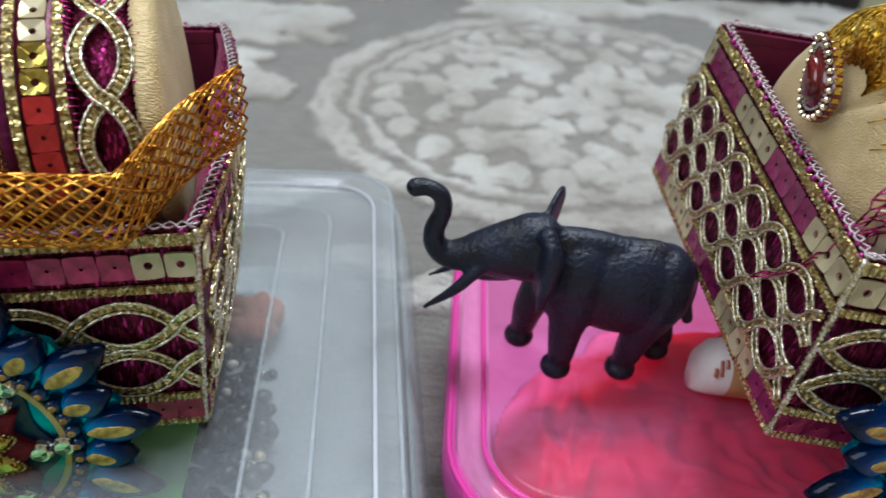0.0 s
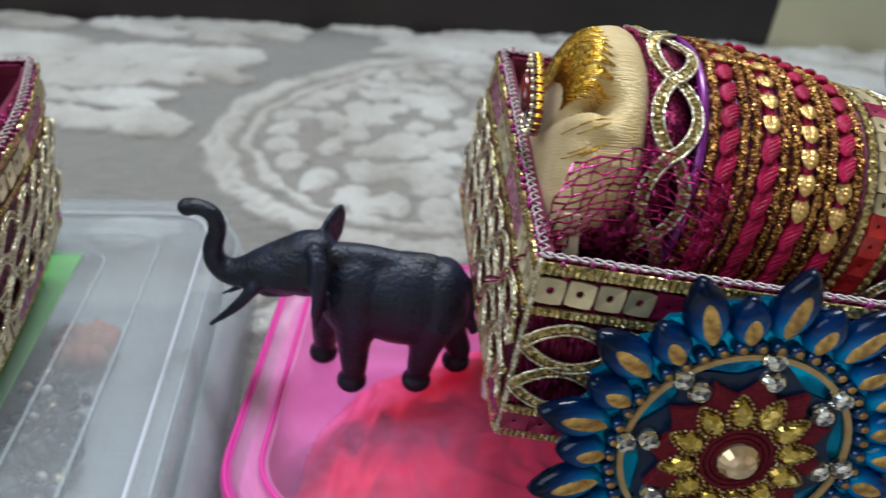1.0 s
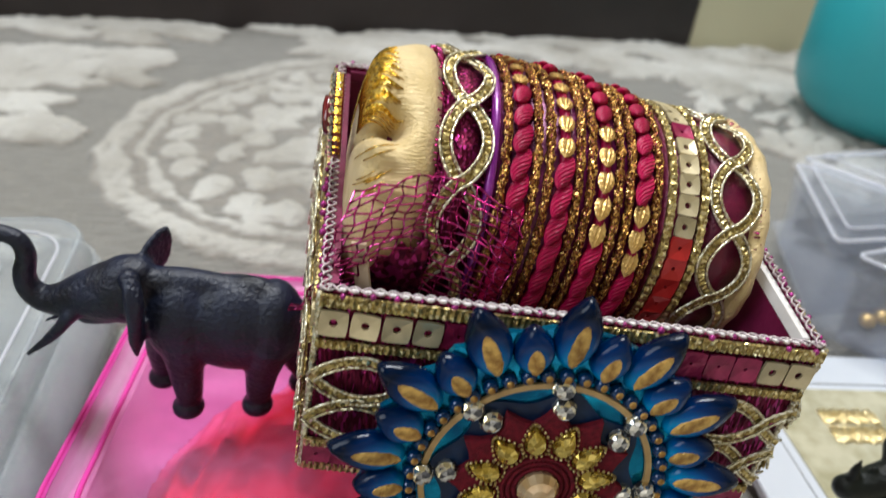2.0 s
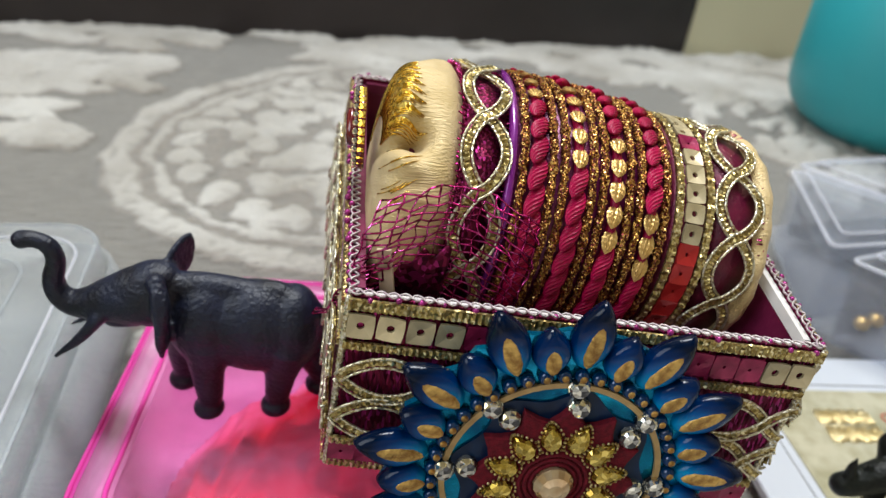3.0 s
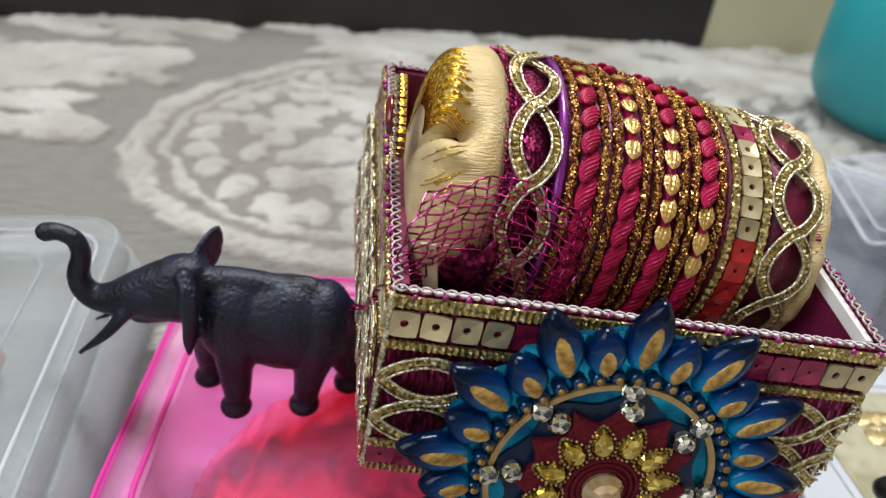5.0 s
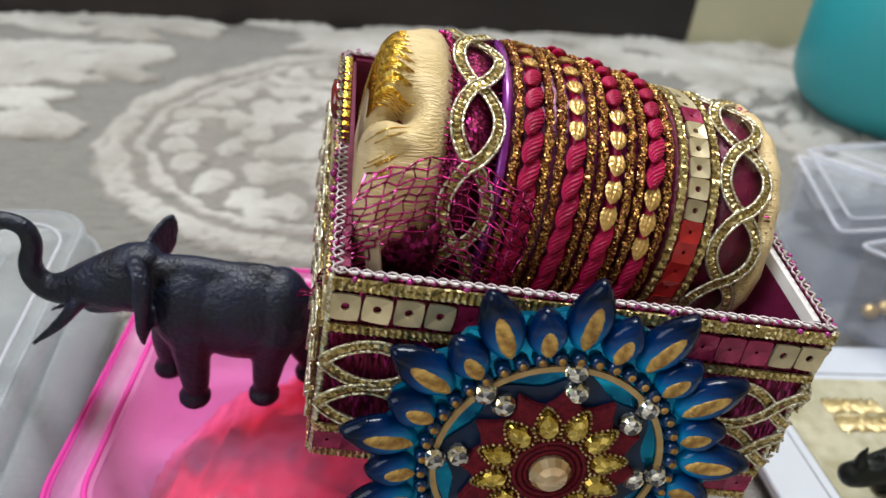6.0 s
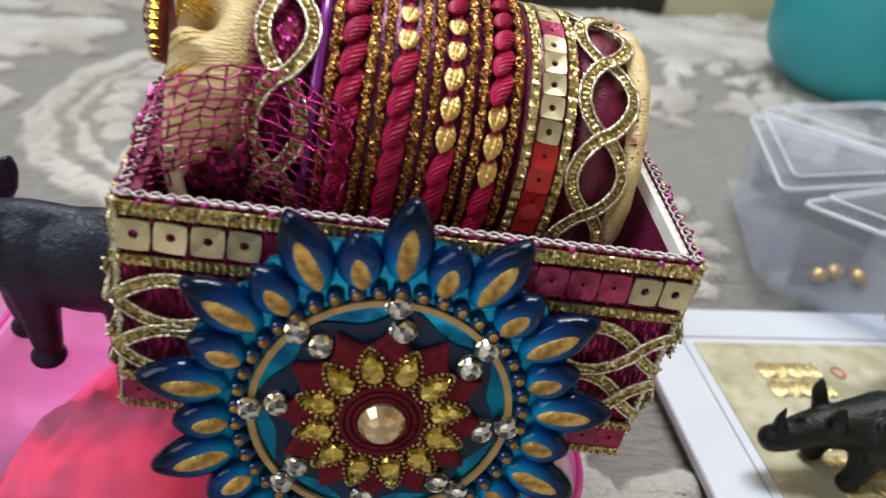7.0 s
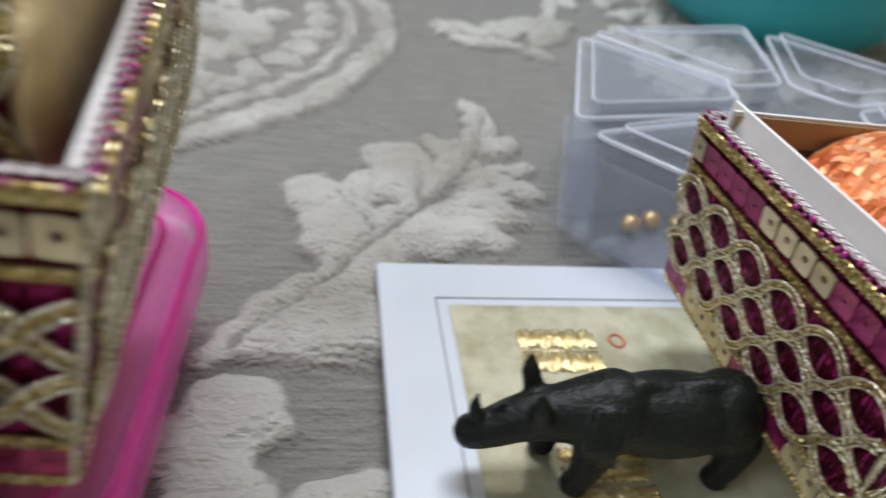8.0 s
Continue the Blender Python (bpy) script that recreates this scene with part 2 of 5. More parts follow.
M_REDC = mat("red_pink_cloth", (0.62, 0.003, 0.022), 0.85, 0, (0.66, 0.02, 0.06), 34, 0.4, 90, spec=0.2)
nt = M_REDC.node_tree                                        # red cloth; its paler pink end also paints in the haze of the lid
tc, dt, ad = nt.nodes.new("ShaderNodeTexCoord"), nt.nodes.new("ShaderNodeVectorMath"), nt.nodes.new("ShaderNodeMapRange")
nz, sm_, mc = nt.nodes.new("ShaderNodeTexNoise"), nt.nodes.new("ShaderNodeMath"), nt.nodes.new("ShaderNodeMix")
dt.operation, dt.inputs[1].default_value = "DOT_PRODUCT", (0.714, -0.700, 0)
nt.links.new(tc.outputs["Object"], dt.inputs[0])
nz.inputs["Scale"].default_value, nz.inputs["Detail"].default_value = 45, 3
nt.links.new(tc.outputs["Object"], nz.inputs["Vector"])
sm_.operation, sm_.inputs[1].default_value = "MULTIPLY_ADD", 0.050
nt.links.new(nz.outputs["Fac"], sm_.inputs[0])
nt.links.new(dt.outputs["Value"], sm_.inputs[2])
ad.inputs[1].default_value, ad.inputs[2].default_value = -0.0520, -0.0280
nt.links.new(sm_.outputs[0], ad.inputs[0])
mc.data_type = "RGBA"
mc.inputs[6].default_value = (0.84, 0.22, 0.42, 1)
bc = nt.nodes["Principled BSDF"].inputs["Base Color"]
nt.links.new(bc.links[0].from_socket, mc.inputs[7])
nt.links.new(ad.outputs[0], mc.inputs[0])
nt.links.new(mc.outputs[2], bc)
M_ORANGE = glitter("orange_foil_cloth", [(0.66, 0.17, 0.05), (0.76, 0.26, 0.10), (0.50, 0.10, 0.03), (0.70, 0.20, 0.06), (0.85, 0.42, 0.22)], 420, 0.42, 0.7)
M_ORANGE.node_tree.nodes["Principled BSDF"].inputs["Metallic"].default_value = 0.3
M_KRAFT = mat("brown_board", (0.33, 0.24, 0.12), 0.7, 0, (0.28, 0.20, 0.10), 30)
M_LABEL = mat("white_label", (0.72, 0.66, 0.62), 0.5, 0, (0.66, 0.60, 0.56), 100)
M_TAN = mat("tan_cap", (0.50, 0.27, 0.10), 0.5)
M_DARK = mat("dark_bead", (0.035, 0.03, 0.05), 0.22, 0.2, (0.012, 0.012, 0.02), 80, vary=0.4)
M_PEARL = mat("pearl_bead", (0.60, 0.57, 0.52), 0.2, 0.1, vary=0.3)
M_CORAL = mat("coral_cloth", (0.36, 0.13, 0.085), 0.85, 0, (0.28, 0.13, 0.09), 60)
M_CORE = mat("plum_bangle", (0.17, 0.010, 0.085), 0.32, 0.25, (0.10, 0.006, 0.05), 300, 0.3, 1200)

# ---------------------------------------------------------------- helpers
BASE = {}


def thing(name, base, label, category, group="", kind=""):
    ob = new(name)
    ob.empty_display_size = 0.01
    ob.location = base
    BASE[ob] = Vector(base)
    return tagged(ob, label, category, group, kind)


def part(name, bm, material, parent, label="", smooth=True):
    """One mesh under a thing or a part; bm is in world metres and is freed."""
    me = bpy.data.meshes.new(name)
    bmesh.ops.recalc_face_normals(bm, faces=bm.faces)
    if parent is not None:
        bmesh.ops.translate(bm, verts=bm.verts, vec=-BASE[parent])
    bm.to_mesh(me)
    bm.free()
    me.materials.append(material)
    if smooth:
        me.polygons.foreach_set("use_smooth", [True] * len(me.polygons))
    ob = new(name, me)
    if parent is not None:
        ob.parent = parent
        BASE[ob] = BASE[parent]
    if label:
        tagged(ob, label)
    return ob


def solo(name, bm, material, label, category, group="", kind="", smooth=True):
    ob = part(name, bm, material, None, "", smooth)
    BASE[ob] = Vector((0, 0, 0))
    return tagged(ob, label, category, group, kind)


def piece(name, me, m, parent):
    """A repeat on shared mesh data, at the world pose m, under parent."""
    ob = new(name, me)
    ob.parent = parent
    ob.matrix_basis = Matrix.Translation(-BASE[parent]) @ m
    return ob


def mesh_of(bm, material, smooth=True, name="piece"):
    me = bpy.data.meshes.new(name)
    bmesh.ops.recalc_face_normals(bm, faces=bm.faces)
    bm.to_mesh(me)
    bm.free()
    me.materials.append(material)
    if smooth:
        me.polygons.foreach_set("use_smooth", [True] * len(me.polygons))
    return me


def sweep(bm, pts, ups, prof, closed=False, caps=True):
    """Sweep a closed profile along pts; prof(i) gives (side, up) pairs."""
    n = len(pts)
    rings = []
    for i in range(n):
        a, b = (pts[(i - 1) % n], pts[(i + 1) % n]) if closed else (pts[max(i - 1, 0)], pts[min(i + 1, n - 1)])
        d = (b - a).normalized()
        u = ups[i] if isinstance(ups, list) else ups
        u = (u - d * u.dot(d)).normalized()
        s = d.cross(u)
        rings.append([bm.verts.new(pts[i] + s * p + u * q) for p, q in prof(i)])
    m = len(rings[0])
    for i in range(n if closed else n - 1):
        r0, r1 = rings[i], rings[(i + 1) % n]
        for k in range(m):
            bm.faces.new((r0[k], r0[(k + 1) % m], r1[(k + 1) % m], r1[k]))
    if not closed and caps:
        bm.faces.new(rings[0])
        bm.faces.new(rings[-1][::-1])


def disc(r, seg=8, flat=1.0):
    return [(r * math.cos(2 * math.pi * k / seg), flat * r * math.sin(2 * math.pi * k / seg)) for k in range(seg)]


def tube(bm, pts, r, seg=8, closed=False, up=Vector((0.13, 0.21, 0.97))):
    pts = [Vector(p) for p in pts]
    rr = r if callable(r) else (lambda i: r)
    sweep(bm, pts, up, lambda i: disc(rr(i), seg), closed)


def ball(bm, c, r, m=None, u=12, v=8):
    r = (r, r, r) if isinstance(r, (int, float)) else r
    mm = Matrix.Translation(c) @ (m or Matrix.Identity(4)) @ Matrix.Diagonal((*r, 1))
    bmesh.ops.create_uvsphere(bm, u_segments=u, v_segments=v, radius=1, matrix=mm)


def smooth_path(pts, per=6):
    """Catmull-Rom through the points."""
    p = [Vector(q) for q in pts]
    p = [p[0] * 2 - p[1]] + p + [p[-1] * 2 - p[-2]]
    out = []
    for i in range(1, len(p) - 2):
        for k in range(per):
            t = k / per
            a, b, c, d = p[i - 1], p[i], p[i + 1], p[i + 2]
            out.append(0.5 * ((2 * b) + (c - a) * t + (2 * a - 5 * b + 4 * c - d) * t * t + (3 * b - a - 3 * c + d) * t ** 3))
    out.append(p[-2])
    return out


def rrect(x0, x1, y0, y1, r, seg=6):
    """Outline of a rounded rectangle, counter-clockwise."""
    out = []
    for cx, cy, a in ((x1 - r, y1 - r, 0), (x0 + r, y1 - r, 90), (x0 + r, y0 + r, 180), (x1 - r, y0 + r, 270)):
        for k in range(seg + 1):
            w = radians(a + 90 * k / seg)
            out.append((cx + r * math.cos(w), cy + r * math.sin(w)))
    return out


def loft(bm, loops, cap_first=True, cap_last=True):
    vs = [[bm.verts.new(p) for p in lp] for lp in loops]
    n = len(vs[0])
    for a, b in zip(vs, vs[1:]):
        for k in range(n):
            bm.faces.new((a[k], a[(k + 1) % n], b[(k + 1) % n], b[k]))
    if cap_first:
        bm.faces.new(vs[0][::-1])
    if cap_last:
        bm.faces.new(vs[-1])


def slab(bm, outline, z0, z1, bevel=0.0):
    if bevel:
        c = Vector((sum(p[0] for p in outline) / len(outline), sum(p[1] for p in outline) / len(outline)))
        ins = [tuple(Vector(p) + (c - Vector(p)).normalized() * bevel) for p in outline]
        loft(bm, [[(*p, z0) for p in outline], [(*p, z1 - bevel) for p in outline], [(*p, z1) for p in ins]])
    else:
        loft(bm, [[(*p, z0) for p in outline], [(*p, z1) for p in outline]])


class Face:
    """A wall patch between four corners (bottom-left, bottom-right, top-right, top-left, seen from outside)."""

    def __init__(self, a, b, c, d, bow=0.0):
        self.bow = bow
        self.a, self.b, self.c, self.d = (Vector(p) for p in (a, b, c, d))
        self.w = ((self.b - self.a).length + (self.c - self.d).length) / 2
        self.h = ((self.d - self.a).length + (self.c - self.b).length) / 2

    def n(self):
        return ((self.b - self.a) + (self.c - self.d)).cross((self.d - self.a) + (self.c - self.b)).normalized()

    def p(self, u, v, h=0.0):
        q = self.a * (1 - u) * (1 - v) + self.b * u * (1 - v) + self.c * u * v + self.d * (1 - u) * v
        return q + self.n() * (h + self.bow * math.sin(math.pi * min(max(u, 0), 1)) * (0.3 + 0.7 * v))

    def m(self, u, v, h=0.0):
        """A pose on the patch: x along it, y up it, z out of it."""
        n = self.n()
        x = self.p(u + 0.02, v) - self.p(u - 0.02, v)
        x = (x - n * x.dot(n)).normalized()
        y = n.cross(x)
        r = Matrix((x, y, n)).transposed().to_4x4()
        return Matrix.Translation(self.p(u, v, h)) @ r

# ---------------------------------------------------------------- carpet
GX, GY = (-0.52, 0.62), (-0.30, 0.56)
STEP = 0.0020


def blobs():
    """Raised motifs of the carpet as ellipses: x, y, half length, half width, turn."""
    out = []
    cx, cy = -0.090, 0.240
    for k in range(30):                                  # pebbles inside the hoops
        a = 2 * math.pi * k / 30
        r = hoop(a) - 0.047
        out.append((cx + r * math.cos(a), cy + r * math.sin(a), 0.0125 * (0.8 + 0.35 * random.random()), 0.0095, a + 0.5))
        if k % 2:
            r -= 0.026
            out.append((cx + r * math.cos(a + 0.1), cy + r * math.sin(a + 0.1), 0.013 * (0.8 + 0.4 * random.random()), 0.010, a + 1.2))
    fx, fy = -0.078, 0.168                               # flower with a round heart
    for k in range(9):
        a = 2 * math.pi * k / 9 + 0.2
        out.append((fx + 0.030 * math.cos(a), fy + 0.028 * math.sin(a), 0.013, 0.010, a))
    out.append((fx, fy - 0.004, 0.010, 0.010, 0))
    for x, y, s, t, a in ((-0.125, 0.20, 0.026, 0.017, 0.4), (-0.120, 0.165, 0.022, 0.010, -0.2), (-0.09, 0.225, 0.028, 0.012, 0.2), (-0.045, 0.215, 0.022, 0.012, -0.4),
                          (-0.15, 0.25, 0.024, 0.014, 1.2), (-0.06, 0.265, 0.026, 0.014, 0.5), (-0.11, 0.285, 0.024, 0.013, -0.3), (-0.02, 0.25, 0.02, 0.012, 1.0),
                          (-0.135, 0.125, 0.016, 0.010, 0.2), (-0.10, 0.118, 0.015, 0.010, -0.2), (-0.065, 0.122, 0.014, 0.010, 0.3)):
        out.append((x, y, s, t, a))
    # acanthus leaf: lobes on either side of its rib
    for x, y, s, t, a in ((0.026, 0.073, 0.017, 0.012, 2.0), (0.036, 0.052, 0.020, 0.014, 1.7), (0.043, 0.078, 0.012, 0.008, 1.5),
                          (0.057, 0.101, 0.017, 0.011, 1.9), (0.062, 0.085, 0.016, 0.012, 1.5), (0.078, 0.113, 0.013, 0.008, 1.8), (0.083, 0.098, 0.014, 0.010, 1.4),
                          (0.098, 0.143, 0.024, 0.006, 1.75), (0.094, 0.122, 0.016, 0.008, 1.3), (0.106, 0.118, 0.010, 0.006, 0.8),
                          (0.100, 0.094, 0.015, 0.007, 0.5), (0.096, 0.078, 0.019, 0.008, 0.25), (0.084, 0.063, 0.020, 0.008, 0.1), (0.076, 0.047, 0.020, 0.008, -0.1),
                          (0.058, 0.055, 0.016, 0.012, 0.8), (0.040, 0.030, 0.020, 0.010, 0.9), (0.022, 0.012, 0.020, 0.009, 0.8), (0.006, -0.005, 0.016, 0.006, 0.7),
                          (0.030, -0.004, 0.028, 0.009, 0.1), (0.048, 0.006, 0.022, 0.012, 0.4),
                          (0.010, -0.030, 0.013, 0.010, 0.2), (0.003, -0.043, 0.012, 0.012, 0.9), (0.011, -0.055, 0.011, 0.010, 0.4), (0.035, -0.056, 0.018, 0.008, 0.5), (0.028, -0.075, 0.02, 0.012, 0.8),
                          (0.118, 0.249, 0.022, 0.007, -0.2), (0.100, 0.268, 0.014, 0.008, 0.5), (0.150, 0.235, 0.012, 0.006, -0.7), (0.165, 0.275, 0.03, 0.010, 1.0), (0.14, 0.285, 0.022, 0.009, 0.4),
                          (-0.281, 0.203, 0.020, 0.011, 0.1), (-0.305, 0.215, 0.026, 0.010, 0.1), (-0.335, 0.212, 0.032, 0.012, -0.3), (-0.385, 0.215, 0.030, 0.020, 0.3),
                          (-0.315, 0.250, 0.034, 0.012, 0.25), (-0.350, 0.280, 0.040, 0.020, 0.2), (-0.310, 0.300, 0.024, 0.018, 0.8), (-0.395, 0.285, 0.03, 0.024, 0.2),
                          (-0.33, 0.145, 0.016, 0.020, 0.2), (-0.42, 0.16, 0.03, 0.022, 0.9), (-0.245, 0.085, 0.020, 0.009, 0.1), (-0.192, 0.045, 0.016, 0.010, -0.4), (-0.165, 0.028, 0.014, 0.010, 0.3),
                          (-0.275, 0.335, 0.035, 0.016, 0.5), (-0.345, 0.345, 0.05, 0.016, 0.2), (-0.43, 0.35, 0.05, 0.02, 0.1),
                          (0.26, 0.02, 0.05, 0.02, 0.5), (0.25, -0.12, 0.05, 0.02, 1.0), (0.10, -0.15, 0.05, 0.02, 0.2), (-0.02, -0.17, 0.06, 0.02, -0.2)):
        out.append((x, y, s * 1.12, t * 1.18, a))
    for j in range(-6, 7):                               # curled petals that fill the medallion
        for i in range(-6, 7):
            x, y = cx + 0.027 * (i + 0.5 * (j % 2)) + random.uniform(-0.006, 0.006), cy + 0.023 * j + random.uniform(-0.005, 0.005)
            if math.hypot(x - cx, y - cy) < 0.088 and math.hypot(x - fx, y - fy) > 0.044:
                out.append((x, y, random.uniform(0.011, 0.016), random.uniform(0.0085, 0.0115), random.uniform(0, 3.1)))
    for k in range(190):                                 # dense far border
        out.append((random.uniform(-0.5, 0.50), random.uniform(0.405, 0.545), random.uniform(0.02, 0.05), random.uniform(0.010, 0.020), random.uniform(-0.4, 0.6)))
    for k in range(130):                                 # feathery leaves before the tub
        u, v = random.random(), random.random()
        out.append((0.19 + 0.22 * u, 0.205 + 0.24 * v, random.uniform(0.014, 0.036), random.uniform(0.006, 0.012), 0.9 + random.uniform(-0.5, 0.4)))
    for k in range(26):                                  # broad leaves at the other end
        out.append((random.uniform(-0.5, -0.275), random.uniform(0.27, 0.42), random.uniform(0.018, 0.036), random.uniform(0.010, 0.018), random.uniform(-0.2, 0.6)))
    return out


def hoop(a):
    """Radius of the medallion's outer hoop in the direction a."""
    return 0.157 + 0.012 * math.cos(2 * (a - 4.01))


def rails():
    """Raised scrolls: rows of points with a half width."""
    ring = lambda d: [(-0.090 + (hoop(k * math.pi / 36) - d) * math.cos(k * math.pi / 36), 0.240 + (hoop(k * math.pi / 36) - d) * math.sin(k * math.pi / 36)) for k in range(73)]
    return [(ring(0.009), 0.0105), (ring(0.028), 0.0045),
            ([(0.0, -0.012), (0.015, 0.004), (0.036, 0.030)], 0.006),
            ([(-0.265, 0.215), (-0.30, 0.235), (-0.36, 0.245), (-0.41, 0.25)], 0.007),
            ([(-0.25, 0.30), (-0.30, 0.325), (-0.38, 0.32)], 0.010),
            ([(0.09, 0.275), (0.13, 0.262), (0.165, 0.30), (0.19, 0.36)], 0.007)]


def creases():
    """Cut lines in the raised pile: rib of the leaf and its veins."""
    return [([(0.004, -0.008), (0.028, 0.018), (0.046, 0.044), (0.072, 0.074), (0.094, 0.112), (0.099, 0.15)], 0.0016),
            ([(0.058, 0.060), (0.09, 0.066)], 0.0012), ([(0.074, 0.076), (0.105, 0.085)], 0.0012), ([(0.084, 0.094), (0.112, 0.104)], 0.0012),
            ([(0.046, 0.05), (0.034, 0.076)], 0.0012), ([(0.066, 0.07), (0.066, 0.096)], 0.0012), ([(0.002, -0.0165), (0.02, -0.0145), (0.045, -0.014)], 0.003)]


def carpet():
    nx, ny = int((GX[1] - GX[0]) / STEP) + 1, int((GY[1] - GY[0]) / STEP) + 1
    X, Y = np.meshgrid(np.linspace(*GX, nx), np.linspace(*GY, ny))
    rng = np.random.default_rng(4)

    def soft(cells):
        g = rng.random((int(cells * 0.8) + 4, cells + 4))
        fx, fy = (X - GX[0]) / (GX[1] - GX[0]) * cells, (Y - GY[0]) / (GX[1] - GX[0]) * cells
        i, j = fx.astype(int), fy.astype(int)
        a, b = fx - i, fy - j
        a, b = a * a * (3 - 2 * a), b * b * (3 - 2 * b)
        return (g[j, i] * (1 - a) + g[j, i + 1] * a) * (1 - b) + (g[j + 1, i] * (1 - a) + g[j + 1, i + 1] * a) * b - 0.5

    wx, wy = soft(70) * 0.007 + soft(160) * 0.004, soft(70) * 0.007 + soft(160) * 0.004
    H = np.zeros_like(X)
    for x, y, s, t, a in blobs():
        dx, dy = X + wx - x, Y + wy - y
        u, v = (dx * math.cos(a) + dy * math.sin(a)) / s, (-dx * math.sin(a) + dy * math.cos(a)) / t
        H = np.maximum(H, np.clip(1.25 - 1.25 * (u * u + v * v) ** 1.2, 0, 1) ** 0.5)
    for pts, w in rails():
        D = np.full_like(X, 9.0)
        for (x0, y0), (x1, y1) in zip(pts, pts[1:]):
            L = (x1 - x0) ** 2 + (y1 - y0) ** 2
            k = np.clip(((X + wx - x0) * (x1 - x0) + (Y + wy - y0) * (y1 - y0)) / L, 0, 1)
            D = np.minimum(D, np.hypot(X + wx - x0 - k * (x1 - x0), Y + wy - y0 - k * (y1 - y0)))
        H = np.maximum(H, (0.66 if len(pts) > 40 else 1.0) * np.clip(1.3 - 1.3 * (D / w) ** 2, 0, 1) ** 0.5)
    ang = np.arctan2(Y - 0.240, X + 0.090)
    H = np.maximum(H, np.where(np.hypot(X + 0.090 + wx, Y - 0.240 + wy) < 0.157 + 0.012 * np.cos(2 * (ang - 4.01)) - 0.012, 0.27, 0.0))
    for pts, w in creases():
        D = np.full_like(X, 9.0)
        for (x0, y0), (x1, y1) in zip(pts, pts[1:]):
            L = (x1 - x0) ** 2 + (y1 - y0) ** 2
            k = np.clip(((X + wx * 0.5 - x0) * (x1 - x0) + (Y + wy * 0.5 - y0) * (y1 - y0)) / L, 0, 1)
            D = np.minimum(D, np.hypot(X + wx * 0.5 - x0 - k * (x1 - x0), Y + wy * 0.5 - y0 - k * (y1 - y0)))
        H = H * (1 - 0.75 * np.exp(-(D / w) ** 2))
    Z = 0.0060 * H * (0.86 + 0.4 * soft(230)) + soft(460) * 0.0015 * (0.5 + H) + soft(120) * 0.0006 - 0.0055
    edge = np.minimum(np.minimum(X - GX[0], GX[1] - X), np.minimum(Y - GY[0], GY[1] - Y))
    Z = np.where(edge < 0.004, -0.0055, Z)
    verts = np.stack([X, Y, Z], -1).reshape(-1, 3)
    idx = np.arange(nx * ny).reshape(ny, nx)
    quads = np.stack([idx[:-1, :-1], idx[:-1, 1:], idx[1:, 1:], idx[1:, :-1]], -1).reshape(-1, 4)
    me = bpy.data.meshes.new("carpet")
    me.from_pydata(verts.tolist(), [], quads.tolist())
    me.polygons.foreach_set("use_smooth", [True] * len(me.polygons))
    # material: cut pile, grey ground and cream raised motifs, told apart by the height of the pile
    m = bpy.data.materials.new("carpet_pile")
    m.use_nodes = True
    nt = m.node_tree
    b = nt.nodes["Principled BSDF"]
    co = nt.nodes.new("ShaderNodeTexCoord")
    sp = nt.nodes.new("ShaderNodeSeparateXYZ")
    nt.links.new(co.outputs["Object"], sp.inputs[0])
    mr = nt.nodes.new("ShaderNodeMapRange")
    mr.inputs[1].default_value, mr.inputs[2].default_value = -0.0046, -0.0022
    nt.links.new(sp.outputs["Z"], mr.inputs[0])
    st = nt.nodes.new("ShaderNodeMapping")
    st.inputs["Scale"].default_value = (60, 420, 200)
    nt.links.new(co.outputs["Object"], st.inputs[0])
    n1 = nt.nodes.new("ShaderNodeTexNoise")
    n1.inputs["Scale"].default_value, n1.inputs["Detail"].default_value = 1.0, 5
    nt.links.new(st.outputs[0], n1.inputs["Vector"])
    r1 = nt.nodes.new("ShaderNodeValToRGB")
    r1.color_ramp.elements[0].color, r1.color_ramp.elements[1].color = (0.125, 0.116, 0.102, 1), (0.300, 0.283, 0.255, 1)
    nt.links.new(n1.outputs["Fac"], r1.inputs["Fac"])
    n2 = nt.nodes.new("ShaderNodeTexNoise")
    n2.inputs["Scale"].default_value, n2.inputs["Detail"].default_value = 14, 6
    nt.links.new(co.outputs["Object"], n2.inputs["Vector"])
    r2 = nt.nodes.new("ShaderNodeValToRGB")
    r2.color_ramp.elements[0].position, r2.color_ramp.elements[1].position = 0.35, 0.65
    r2.color_ramp.elements[0].color, r2.color_ramp.elements[1].color = (0.34, 0.312, 0.270, 1), (0.57, 0.55, 0.51, 1)
    nt.links.new(n2.outputs["Fac"], r2.inputs["Fac"])
    mx = nt.nodes.new("ShaderNodeMix")
    mx.data_type = "RGBA"
    nt.links.new(mr.outputs[0], mx.inputs[0])
    nt.links.new(r1.outputs["Color"], mx.inputs[6])
    nt.links.new(r2.outputs["Color"], mx.inputs[7])
    um = nt.nodes.new("ShaderNodeMix")                       # taupe medallion ground; edge shading of raised motifs is painted in the same tone
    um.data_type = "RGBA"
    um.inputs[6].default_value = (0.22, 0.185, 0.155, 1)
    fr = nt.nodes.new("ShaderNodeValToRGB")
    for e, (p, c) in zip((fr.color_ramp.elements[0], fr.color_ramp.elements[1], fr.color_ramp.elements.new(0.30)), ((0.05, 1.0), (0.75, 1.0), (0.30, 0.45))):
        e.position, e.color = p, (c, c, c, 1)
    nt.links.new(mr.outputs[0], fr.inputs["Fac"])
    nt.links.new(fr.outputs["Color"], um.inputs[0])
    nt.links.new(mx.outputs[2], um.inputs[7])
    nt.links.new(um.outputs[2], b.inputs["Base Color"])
    n3 = nt.nodes.new("ShaderNodeTexNoise")
